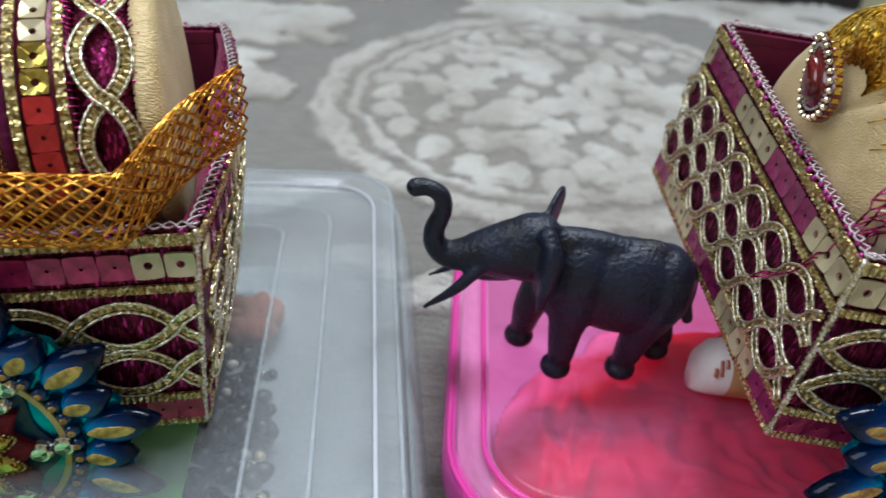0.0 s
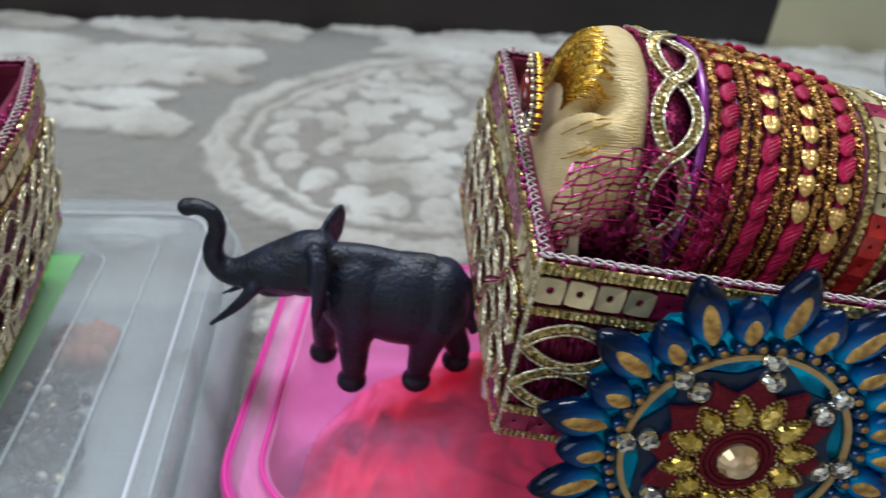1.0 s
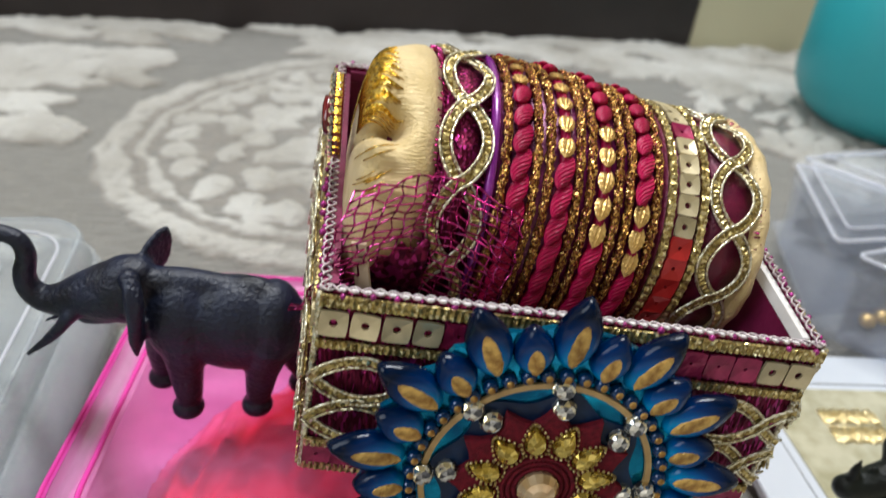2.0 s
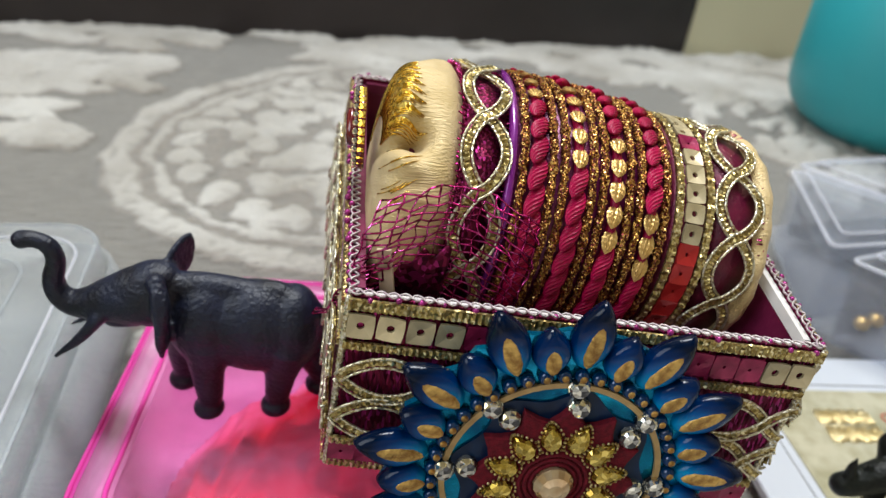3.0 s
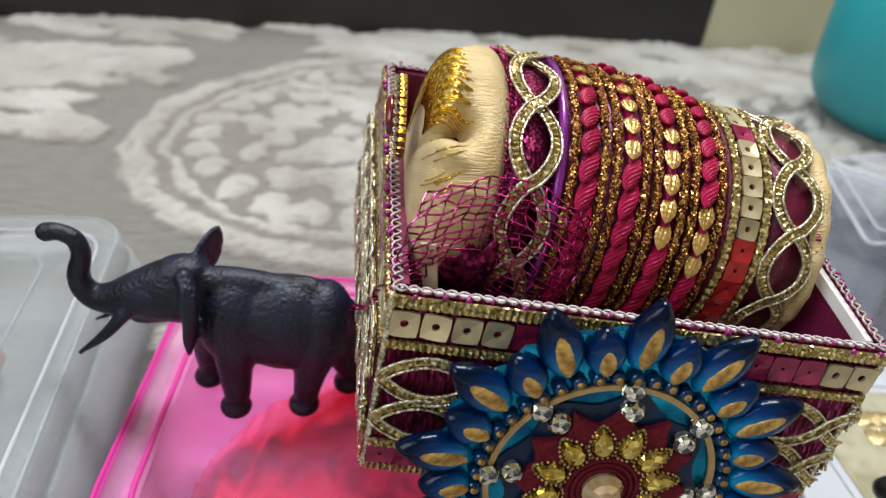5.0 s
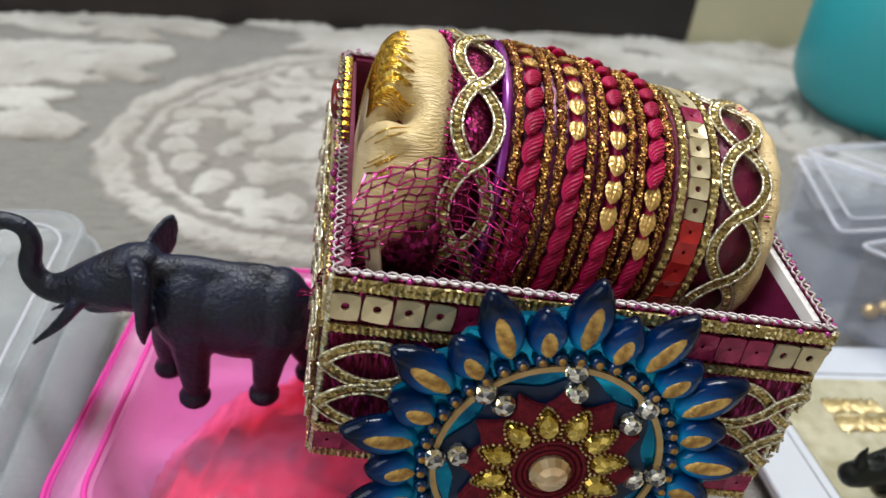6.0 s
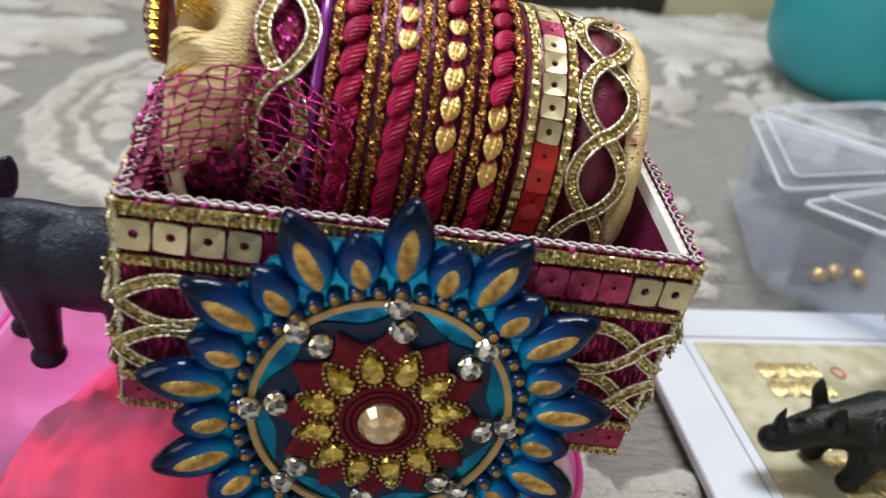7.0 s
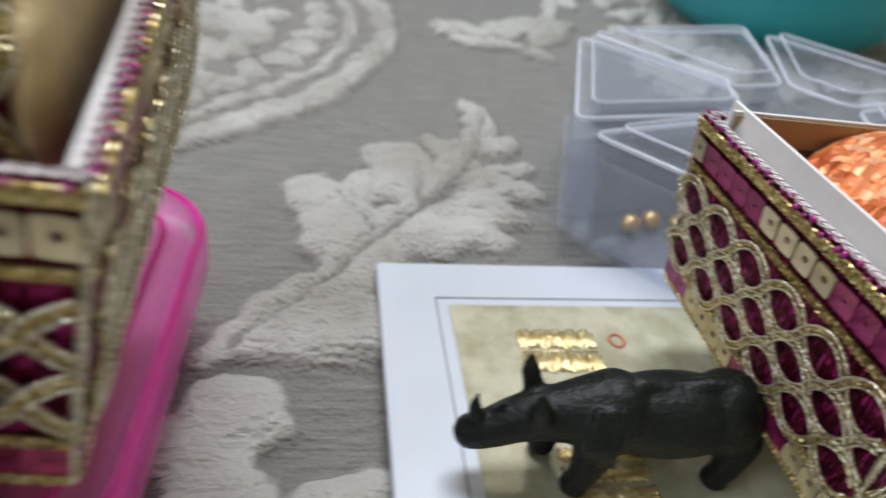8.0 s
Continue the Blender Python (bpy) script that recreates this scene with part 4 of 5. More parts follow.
def mandala(m, label):
    """Round jewelled ornament; local x right, y up, z out; m is its pose."""
    t = thing("mandala_ornament", m.translation, label, "ornament")
    R = 0.0425

    def add(name, bm, material, lab="", smooth=True, parent=None):
        bm.transform(m)
        return part(name, bm, material, parent or t, lab, smooth)

    def rpose(a, r, z=0.0):
        return pose(0, 0, 0, 0, 0, math.degrees(a)) @ Matrix.Translation((r, 0, z))

    bm = bmesh.new()
    loft(bm, [[((0.0350 + 0.0012 * math.cos(k * 3)) * math.cos(2 * math.pi * k / 48), (0.0350 + 0.0012 * math.cos(k * 3)) * math.sin(2 * math.pi * k / 48), z) for k in range(48)] for z in (-0.0008, 0.0008)])
    plate = add("plate", bm, M_TEALF, "shiny teal backing plate", False)
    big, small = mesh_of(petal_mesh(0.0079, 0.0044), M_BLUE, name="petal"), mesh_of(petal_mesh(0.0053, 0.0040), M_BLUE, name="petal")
    gb, gs = mesh_of(facet_gem(0.0053, 0.0019, 0.0005), M_GEMG, False, "stone"), mesh_of(facet_gem(0.0033, 0.0018, 0.0005), M_GEMG, False, "stone")
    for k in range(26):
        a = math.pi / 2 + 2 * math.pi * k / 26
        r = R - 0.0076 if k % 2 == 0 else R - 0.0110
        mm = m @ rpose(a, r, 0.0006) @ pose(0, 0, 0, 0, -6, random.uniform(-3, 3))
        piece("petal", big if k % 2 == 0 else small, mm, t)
        piece("stone", gb if k % 2 == 0 else gs, mm @ Matrix.Translation((-0.0012, 0, 0.0030)), t)
    b = bmesh.new()
    ball(b, (0, 0, 0.0008), (0.0016, 0.0016, 0.0015), None, 12, 8)
    dot = mesh_of(b, M_DOTB, name="dot")
    b = bmesh.new()
    ball(b, (0, 0, 0.0022), (0.0008, 0.0008, 0.0004), None, 8, 5)
    dotg = mesh_of(b, M_GEMG, name="stud")
    for k in range(44):
        mm = m @ rpose(2 * math.pi * k / 44, 0.0256, 0.0008)
        piece("dot", dot, mm, plate)
        piece("stud", dotg, mm, plate)
    bm = bmesh.new()
    ring = [(0.0232 * math.cos(2 * math.pi * k / 64), 0.0232 * math.sin(2 * math.pi * k / 64), 0.0011) for k in range(64)]
    sweep(bm, [Vector(p) for p in ring], Vector((0, 0, 1)), lambda i: [(-0.0007, 0), (0.0007, 0), (0.0006, 0.0006), (-0.0006, 0.0006)], True)
    add("ring", bm, M_RING, "tan ring", False)
    bm = bmesh.new()
    star = []
    for k in range(48):
        a = 2 * math.pi * k / 48
        star.append(((0.0192 if k % 4 == 0 else 0.0163 if k % 2 else 0.0150) * math.cos(a), (0.0192 if k % 4 == 0 else 0.0163 if k % 2 else 0.0150) * math.sin(a)))
    loft(bm, [[(*p, z) for p in star] for z in (0.0008, 0.0026)] + [[(p[0] * 0.96, p[1] * 0.96, 0.0030) for p in star]])
    dark = bmesh.new()
    lobes = [(0.0222 - 0.0030 * abs(math.sin(4 * (2 * math.pi * k / 96) + 0.5)) ** 1.5) for k in range(96)]
    loft(dark, [[(q * math.cos(2 * math.pi * k / 96), q * math.sin(2 * math.pi * k / 96), z) for k, q in enumerate(lobes)] for z in (0.0006, 0.0013)])
    add("scallop_plate", dark, M_NAVY, "dark navy scalloped layer", False)
    felt = add("felt_flower", bm, M_FELT, "dark red felt flower", False)
    gem = mesh_of(facet_gem(0.0036, 0.0022, 0.0016, 0.45), M_GEMY, False, "amber_stone")
    b = bmesh.new()
    for k in range(22):
        a = 2 * math.pi * k / 22
        ball(b, (0.0040 * math.cos(a), 0.0026 * math.sin(a) * (1 - 0.45 * math.cos(a)), 0.0002), 0.00034, None, 6, 4)
    halo = mesh_of(b, M_GOLD, name="beading")
    for k in range(12):
        mm = m @ rpose(2 * math.pi * (k + 0.5) / 12, 0.0118, 0.0031)
        piece("amber_stone", gem, mm, felt)
        piece("beading", halo, mm, felt)
    for r in (0.0048, 0.0060, 0.0072):
        bm = bmesh.new()
        nseg = 96
        sweep(bm, [Vector((r * math.cos(2 * math.pi * k / nseg), r * math.sin(2 * math.pi * k / nseg), 0.0031)) for k in range(nseg)], Vector((0, 0, 1)), lambda i: disc(0.00042 + 0.00026 * (i % 2), 6), True)
        add("thread_ring", bm, M_FELT, "dark red beaded thread ring")
    bm = bmesh.new()
    loft(bm, [[(0.0043 * s * math.cos(2 * math.pi * k / 16), 0.0043 * s * math.sin(2 * math.pi * k / 16), z) for k in range(16)] for s, z in ((1, 0.003), (1, 0.0042), (0.72, 0.0056), (0.35, 0.006))])
    add("centre_stone", bm, mat("champagne_stone", (0.52, 0.33, 0.16), 0.10, 0.7, (0.72, 0.56, 0.36), 260, coat=0.5), "champagne faceted centre stone", False)
    b = bmesh.new()
    loft(b, [[(0.0024 * s * math.cos(2 * math.pi * k / 12), 0.0024 * s * math.sin(2 * math.pi * k / 12), z) for k in range(12)] for s, z in ((1, 0), (1, 0.0012), (0.75, 0.0021), (0.4, 0.0023))])
    crys = mesh_of(b, M_CRYS, False, "rhinestone")
    for k in range(8):
        a = math.pi / 2 + 2 * math.pi * k / 8
        piece("rhinestone", crys, m @ rpose(a, 0.0232, 0.0012), t)
        piece("rhinestone", crys, m @ rpose(a - 0.07, 0.0186, 0.0012), t)
    return t


B1 = [(-0.0955, -0.0870, 0.0620), (0.0000, -0.0890, 0.0520), (0.0085, -0.0830, 0.0955), (-0.0920, -0.0830, 0.1040),
      (-0.1015, 0.0050, 0.0710), (-0.0020, 0.0050, 0.0640), (0.0045, 0.0050, 0.1110), (-0.0950, 0.0050, 0.1170)]
box1, faces1 = gift_box(B1, "magenta and gold gift box full of bangles on the pink container", "gift boxes", 0.0, M_PALEB, ("front", "side_r"))
fm = Matrix.Translation((-0.0480, -0.0925, 0.0670)) @ Matrix((Vector((0.996, 0.0, -0.087)), Vector((0.086, 0.14, 0.986)), Vector((0.01, -0.99, 0.14)))).transposed().to_4x4()
mandala(fm, "blue petal mandala ornament with crystals on the gift box front")
B2 = [(-0.3056, -0.1015, 0.0440), (-0.2130, -0.0830, 0.0460), (-0.2105, -0.0790, 0.0945), (-0.3080, -0.0985, 0.0900),
      (-0.3240, -0.0150, 0.0480), (-0.2310, 0.0030, 0.0495), (-0.2300, 0.0090, 0.1015), (-0.3275, -0.0105, 0.0970)]
box2, faces2 = gift_box(B2, "magenta and gold gift box with bangles on the clear box", "gift boxes", 0.005, M_PALEB, ())
e2 = (Vector(B2[1]) - Vector(B2[0])).normalized()
n2 = Face(B2[0], B2[1], B2[2], B2[3]).n()
m2 = Matrix((e2, n2.cross(e2), n2)).transposed().to_4x4()
m2.translation = Vector((-0.2600, -0.0975, 0.0490))
mandala(m2, "blue petal mandala ornament on the second gift box front")
B3 = [(0.1310, -0.0830, 0.0215), (0.2250, -0.0850, 0.0215), (0.2330, -0.0840, 0.0680), (0.1265, -0.0840, 0.0720),
      (0.1233, -0.0100, 0.0275), (0.2200, -0.0080, 0.0275), (0.2270, -0.0080, 0.0720), (0.1165, -0.0100, 0.0758)]
box3, faces3 = gift_box(B3, "magenta and gold gift box holding orange foil cloth", "gift boxes", 0.0, "board")


# ---------------------------------------------------------------- bangles
class Stack:
    """A row of bangles along an axis; sets place rings by the distance s along it."""

    def __init__(self, a, b, squeeze=0.81):
        self.a, b = Vector(a), Vector(b)
        self.d = (b - self.a).normalized()
        self.k = squeeze
        front = Vector((0, -1, 0))
        self.y = (front - self.d * self.d.dot(front)).normalized()
        self.z = self.d.cross(self.y)
        if self.z.z < 0:
            self.z = -self.z

    def at(self, s, ang, r):
        """ang 0 faces the front, 90 degrees the top."""
        return self.a + self.d * s * self.k + (self.y * math.cos(ang) + self.z * math.sin(ang)) * r


def ring_bm(at, s, r, tube_r, seg=96, sides=8, wob=0.0):
    bm = bmesh.new()
    pts = [at(s, 2 * math.pi * k / seg, r + wob * math.sin(k * 2.1)) for k in range(seg)]
    c = at(s, 0, 0)
    sweep(bm, pts, [(p - c).normalized() for p in pts], lambda i: disc(tube_r * (1 + 0.12 * math.sin(i * 5.3) * (wob > 0)), sides), True)
    return bm


def lobe_bm(gold):
    """Pointed seed shape for the twisted bangles: gold ones flat with fine ridges, the others plump with slanting ribs."""
    bm = bmesh.new()
    loops = []
    for i in range(13):
        x = -1 + i / 6
        w = max(1 - x * x, 0.02) ** (0.9 if gold else 0.72)
        lp = []
        for k in range(24):
            a = 2 * math.pi * k / 24 + (0.0 if gold else 1.7 * x)
            q = w * (1 - (0.16 if gold else 0.13) * (k % 2)) * (1 - (0.10 * (i % 2) if gold else 0))
            lp.append((0.0032 * x if gold else 0.0044 * x, (0.0019 if gold else 0.00185) * q * math.cos(a), (0.0011 if gold else 0.00145) * q * math.sin(a)))
        loops.append(lp)
    loft(bm, loops)
    return bm


LOBE = {True: mesh_of(lobe_bm(True), M_LEAFG, False, name="lobe"), False: mesh_of(lobe_bm(False), M_TWIST, False, name="lobe")}
N = 84


def band_bm(at, prof, wob=0.0, caps=(False, False)):
    bm = bmesh.new()
    loft(bm, [[tuple(at(s, 2 * math.pi * k / N, r * (1 + wob * math.sin(k * 1.7) + wob * 0.8 * math.sin(k * 0.45 + s * 300)))) for k in range(N)] for s, r in prof], *caps)
    return bm


def padded_bangle(st, base, group, s, w, label, threads=True):
    t = thing("padded_bangle", base, label, "bangle", group)
    prof = [(0, 0.012), (0.03, 0.020), (0.07, 0.0245), (0.12, 0.0276), (0.18, 0.0293), (0.25, 0.0303), (0.35, 0.0309), (0.45, 0.0312), (0.57, 0.0314), (0.68, 0.0314), (0.80, 0.0311), (0.90, 0.0303), (1.0, 0.0285)]
    tuck = radians(47)

    def skin(q, ang):
        """Radius of the padding; its ribbon is gathered into a tuck, with a swollen fold above it and thread ridges."""
        r = float(np.interp(q, [p[0] for p in prof], [p[1] for p in prof]))
        if threads:
            d = (ang - tuck) / radians(1)
            left = 1 / (1 + math.exp((q - 0.52) / 0.05))
            r *= 1 - 0.27 * math.exp(-((d + 1) / 4.0) ** 2) * left - 0.11 * math.exp(-(d / 7) ** 2) * math.exp(-((q - 0.45) / 0.12) ** 2)
            r *= 1 + 0.095 * math.exp(-((d - 17) / 11) ** 2) * math.exp(-((q - 0.16) / 0.24) ** 2)
            r *= 1 + 0.040 * math.exp(-((d + 12) / 7) ** 2) * math.exp(-((q - 0.25) / 0.25) ** 2)
            r *= 1 + 0.012 * math.sin(d * 0.55 + 5 * q) * left * math.exp(-((d + 16) / 12) ** 2)
            behind = min(max((ang - radians(82)) / radians(55), 0), 1) * min(max((radians(290) - ang) / radians(60), 0), 1)
            r *= 1 - 0.34 * behind * (1 - q) ** 1.4
        return r * (1 + 0.004 * math.sin(ang * 9 + q * 4) + 0.0022 * math.sin(ang * 31 + 3 * q))

    bm = bmesh.new()
    n = 240
    rows = [0, 0.015, 0.03, 0.05, 0.07, 0.095, 0.12, 0.15, 0.18, 0.215, 0.25, 0.29, 0.33, 0.37, 0.41, 0.45, 0.49, 0.53, 0.57, 0.62, 0.68, 0.74, 0.80, 0.85, 0.90, 0.95, 1.0]
    loft(bm, [[tuple(st.at(s + q * w, 2 * math.pi * k / n, skin(q, 2 * math.pi * k / n))) for k in range(n)] for q in rows], True, False)
    part("padding", bm, M_SATIN, t)
    part("inner_ring", band_bm(st.at, ((s + w * 0.4, 0.0225), (s + w, 0.0225), (s + w, 0.0280))), M_WINE, t, "wine inner ring")
    if threads:
        bm = bmesh.new()                                     # gold stripe of the ribbon: tufts that run towards the tuck
        for j in range(15):
            u = j / 14
            a_tip, q_tip = tuck + radians(3 + 54 * u ** 0.9), 0.53 - 0.20 * u ** 0.6 + random.uniform(-0.02, 0.02)
            a_root, q_root = tuck + radians(6 + 74 * u), 0.004 + 0.03 * (1 - u)
            for k in range(9):
                w_ = (k - 4) / 4
                a0, a1 = a_root + radians(2.3) * w_, a_tip + radians(1.5) * w_
                q1 = q_tip - 0.16 * abs(w_) ** 1.3 + random.uniform(-0.03, 0.02)
                path = []
                for i in range(10):
                    v = i / 9
                    q, ang = q_root + (q1 - q_root) * v, a0 + (a1 - a0) * v ** 0.8
                    path.append(st.at(s + q * w, ang, skin(q, ang) + 0.00012))
                tube(bm, path, lambda i: 0.00027 * max(1.15 - i / 10, 0.25), 5)
        part("thread_binding", bm, M_GTHREAD, t, "shiny gold thread stripe")
        bm = bmesh.new()
        for k in range(16):
            u = random.random()
            a0, q0 = tuck - radians(3 + 26 * u), random.uniform(0.04, 0.30)
            path = []
            for i in range(6):
                v = i / 5
                q, ang = q0 + (0.16 + 0.10 * (1 - u)) * v, a0 + radians(5 * u + 1) * v
                path.append(st.at(s + q * w, ang, skin(q, ang) + 0.0001))
            tube(bm, path, lambda i: 0.00016 * max(1 - i / 7, 0.2), 5)
        part("thread_tuft", bm, M_GTHREAD, t, "gold thread tuft")


def loop_bangle(st, base, group, s, w, label, body, r=0.0302, per=6):
    t = thing("loop_braid_bangle", base, label, "bangle", group)
    part("band", band_bm(st.at, ((s - w, r - 0.003), (s - w, r - 0.0004), (s + w, r - 0.0004), (s + w, r - 0.003))), body, t)
    bm = bmesh.new()
    for k in range(150):
        a = 2 * math.pi * k / 150
        for e in (-1, 1):
            tube(bm, [st.at(s + e * (w - 0.0005), a, r - 0.0002), st.at(s + e * (w + random.uniform(0.0008, 0.0022)), a + random.uniform(-0.01, 0.01), r + 0.0010)], 0.00022, 4)
    part("fringe", bm, M_NETP, t, "short magenta thread fringe")
    for sg in (1, -1):
        pts, ups = [], []
        for k in range(361):
            a = 2 * math.pi * k / 360
            sn = math.sin(per * a)
            q = st.at(s + sg * w * 0.88 * abs(sn) ** 0.75 * (1 if sn > 0 else -1), a, r + 0.0006 + 0.0005 * sg * math.cos(per * a))
            pts.append(q)
            ups.append((q - st.at(s, a, 0)).normalized())
        bm = bmesh.new()
        braid(bm, pts, ups, 0.0011, 0.0008)
        part("loop_braid", bm, M_GOLD, t, "gold loop braid", False)
        bm = bmesh.new()
        cords(bm, pts, ups, 0.0013, 0.0003)
        part("cord", bm, M_CORD, t)


def sequin_bangle(st, base, group, s, w, r=0.0284, marks=(22, 22, -15)):
    t = thing("sequin_bangle", base, "wide wine bangle with square silver and red sequins", "bangle", group)
    band = part("band", band_bm(st.at, ((s - w, r - 0.003), (s - w, r), (s + w, r - 0.0002), (s + w, r - 0.003))), M_WINE, t)
    for ds in (-w * 0.74, w * 0.74):
        pts = [st.at(s + ds, 2 * math.pi * k / 170, r + 0.0001) for k in range(171)]
        bm = bmesh.new()
        braid(bm, pts, [(p - st.at(s + ds, 0, 0)).normalized() for p in pts], 0.0014)
        part("trim", bm, M_GOLD, t, "gold braid trim", False)
    for k in range(40):
        deg = 360 * k / 40 - 170
        a = radians(deg)
        kind = "s" if marks[0] < deg < 72 else "y" if marks[1] < deg <= marks[0] else "r" if marks[2] - 20 < deg <= marks[1] else "p" if int(deg / 40) % 2 else "s"
        p = st.at(s, a, r + 0.0003)
        o = (p - st.at(s, 0, 0)).normalized()
        mm = Matrix((st.d, o.cross(st.d), o)).transposed().to_4x4()
        mm.translation = p
        piece("sequin", SMALL[kind], mm @ pose(0, 0, 0, random.uniform(-4, 4), random.uniform(-4, 4), random.uniform(-3, 3)), band)


def thin_bangles(st, base, group, s, order):
    """Glitter (G) and twisted (T) bangles one after another; returns the s after the last."""
    spans = (((76, 112),), ((46, 92),), ((12, 66),), ((4, 32),))
    ti, s0 = 0, s
    for kind in order:
        rr = 0.0310 - max(0, s - 0.052) * 0.085
        if kind == "G":
            t = thing("glitter_bangle", base, "thin bangle covered in gold glitter", "bangle", group)
            bm = ring_bm(st.at, s + 0.0014, rr, 0.00088, 250, 8, 0.00008)
            for v in bm.verts:
                v.co += Vector((random.uniform(-1, 1), random.uniform(-1, 1), random.uniform(-1, 1))) * 0.00028
            part("ring", bm, M_GLIT, t, "", False)
            s += 0.0033
        else:
            t = thing("twisted_bangle", base, "magenta twisted rope bangle with gold leaf beads", "bangle", group)
            part("core", ring_bm(st.at, s + 0.0021, rr - 0.0006, 0.0011), M_TWIST, t)
            nl = 36
            for k in range(nl):
                deg = 360 * k / nl - 170
                a = radians(deg)
                gold = any(lo <= deg <= hi for lo, hi in spans[ti % 4])
                p = st.at(s + 0.0021, a, rr + 0.0001)
                e = (st.at(s + 0.0021, a + 0.01, rr) - p).normalized()
                o = (p - st.at(s + 0.0021, a, 0)).normalized()
                e = (e + st.d * (0.22 if gold else 0.42)).normalized()
                o = (o - e * o.dot(e)).normalized()
                mm = Matrix((e, o.cross(e), o)).transposed().to_4x4()
                mm.translation = p
                piece("lobe", LOBE[gold], mm, t)
            ti += 1
            s += 0.0046
    t = thing("core_bangle", base, "plain plum bangles packed between the others", "bangle", group)
    part("band", band_bm(st.at, ((s0 - 0.002, 0.024), (s0 - 0.002, 0.0302), (0.054, 0.0301), (s, 0.0280), (s, 0.024))), M_CORE, t)
    return s


def net(name, label, material, f, nu, nv, r, jitter):
    """Net of thin threads: f(u, v) gives places; the threads wander."""
    bm = bmesh.new()
    J = [[Vector((random.uniform(-1, 1), random.uniform(-1, 1), random.uniform(-1, 1))) * jitter for _ in range(nv + 1)] for _ in range(nu + 1)]
    P = lambda i, j: f(i / nu, j / nv) + J[i][j]
    for i in range(nu + 1):
        tube(bm, [P(i, j) for j in range(nv + 1)], r, 4)
    for j in range(nv + 1):
        tube(bm, [P(i, j) for i in range(nu + 1)], r, 4)
    return solo(name, bm, material, label, "net")


def fill_first_box():
    g = "bangles in the first gift box"
    st = Stack((-0.0905, -0.0415, 0.1075), (0.0120, -0.0385, 0.0935))
    base = st.at(0.05, 0, 0) - Vector((0, 0, 0.031))
    padded_bangle(st, base, g, 0.0, 0.0195, "cream satin padded bangle bound with gold thread")
    loop_bangle(st, base, g, 0.0255, 0.0058, "wine bangle with interlaced gold loop braid", M_BROCADE)
    t = thing("plain_bangle", base, "thin smooth purple bangle", "bangle", g)
    part("ring", ring_bm(st.at, 0.0325, 0.0306, 0.0010), M_PURPLE, t)
    s = thin_bangles(st, base, g, 0.0340, "GTGGTGGTGGTG")
    sequin_bangle(st, base, g, s + 0.0068, 0.0062)
    loop_bangle(st, base, g, s + 0.0205, 0.0068, "end bangle with interlaced gold loop braid", M_WINE, 0.0278)
    t = thing("padded_bangle", base, "cream satin padded end bangle", "bangle", g)
    q = s + 0.0270
    part("padding", band_bm(st.at, ((q - 0.001, 0.024), (q - 0.0005, 0.0280), (q + 0.0020, 0.0292), (q + 0.0042, 0.0284), (q + 0.0058, 0.0250), (q + 0.0060, 0.018)), 0.010, (False, True)), M_SATIN, t)
    # pink net over the padded end
    f = lambda u, v: st.at(0.001 + 0.040 * u - 0.010 * v * (1 - u), radians(20 - 62 * v + 10 * math.sin(3 * u)), 0.0330 + 0.0012 * math.sin(7 * u + 3 * v))
    net("pink_net", "torn magenta metallic net over the bangles", M_NETP, f, 14, 22, 0.00022, 0.0006)
    # dark foil cloth tucked round the lower half of the padded end
    t = thing("foil_wrap", base, "dark wine foil cloth tucked over the padded bangle", "cloth")
    bm = bmesh.new()
    nu, nv = 26, 40
    def wrap(u, v, lift):
        ang = radians(8 - 34 * (1 - u) ** 2 * (1 - v) - 92 * v + 5 * (1 - v) * noise.noise((u * 7, 0.3, 4.0)))
        return st.at(0.0012 + 0.0197 * u, ang, (0.0262 + 0.0063 * min(u / 0.25, 1) ** 0.5) + lift * min(v * 12, 1) + 0.0006 * noise.noise((u * 14, v * 16, 1.0)))
    g0 = [[bm.verts.new(wrap(i / nu, j / nv, 0.0005)) for i in range(nu + 1)] for j in range(nv + 1)]
    for j in range(nv):
        for i in range(nu):
            bm.faces.new((g0[j][i], g0[j][i + 1], g0[j + 1][i + 1], g0[j + 1][i]))
    sheet = part("sheet", bm, M_WINEF, t)
    sd = sheet.modifiers.new("thickness", "SOLIDIFY")
    sd.thickness, sd.offset = 0.0003, -1
    # jewelled drop beside the padded end
    t = thing("drop_brooch", (-0.0925, -0.0450, 0.1140), "red drop brooch edged with small rhinestones", "brooch")
    c, ey, ez = Vector((-0.0922, -0.0460, 0.1225)), Vector((0, 0.55, 0.84)), Vector((-1, 0, 0.05)).normalized()
    ex = ey.cross(ez).normalized()
    drop = lambda a, k: c + ex * (0.0048 * k * math.cos(a) * (1 - 0.45 * math.sin(a))) + ey * (0.0082 * k * math.sin(a))
    bm = bmesh.new()
    loft(bm, [[tuple(drop(2 * math.pi * i / 28, k) + ez * h) for i in range(28)] for k, h in ((1.1, -0.0012), (1.1, 0.0004), (0.75, 0.0006), (0.7, 0.0014), (0.3, 0.0020))])
    part("plate", bm, M_DROP, t, "dark red backing")
    bm = bmesh.new()
    loft(bm, [[tuple(drop(2 * math.pi * i / 24, k) + ez * h) for i in range(24)] for k, h in ((0.55, 0.0010), (0.5, 0.0026), (0.25, 0.0031))])
    part("stone", bm, M_DROP, t, "dark red stone")
    b = bmesh.new()
    ball(b, (0, 0, 0), 0.00072, None, 8, 5)
    me = mesh_of(b, M_CRYS, False, "rhinestone")
    b = bmesh.new()
    ball(b, (0, 0, 0), 0.00034, None, 7, 5)
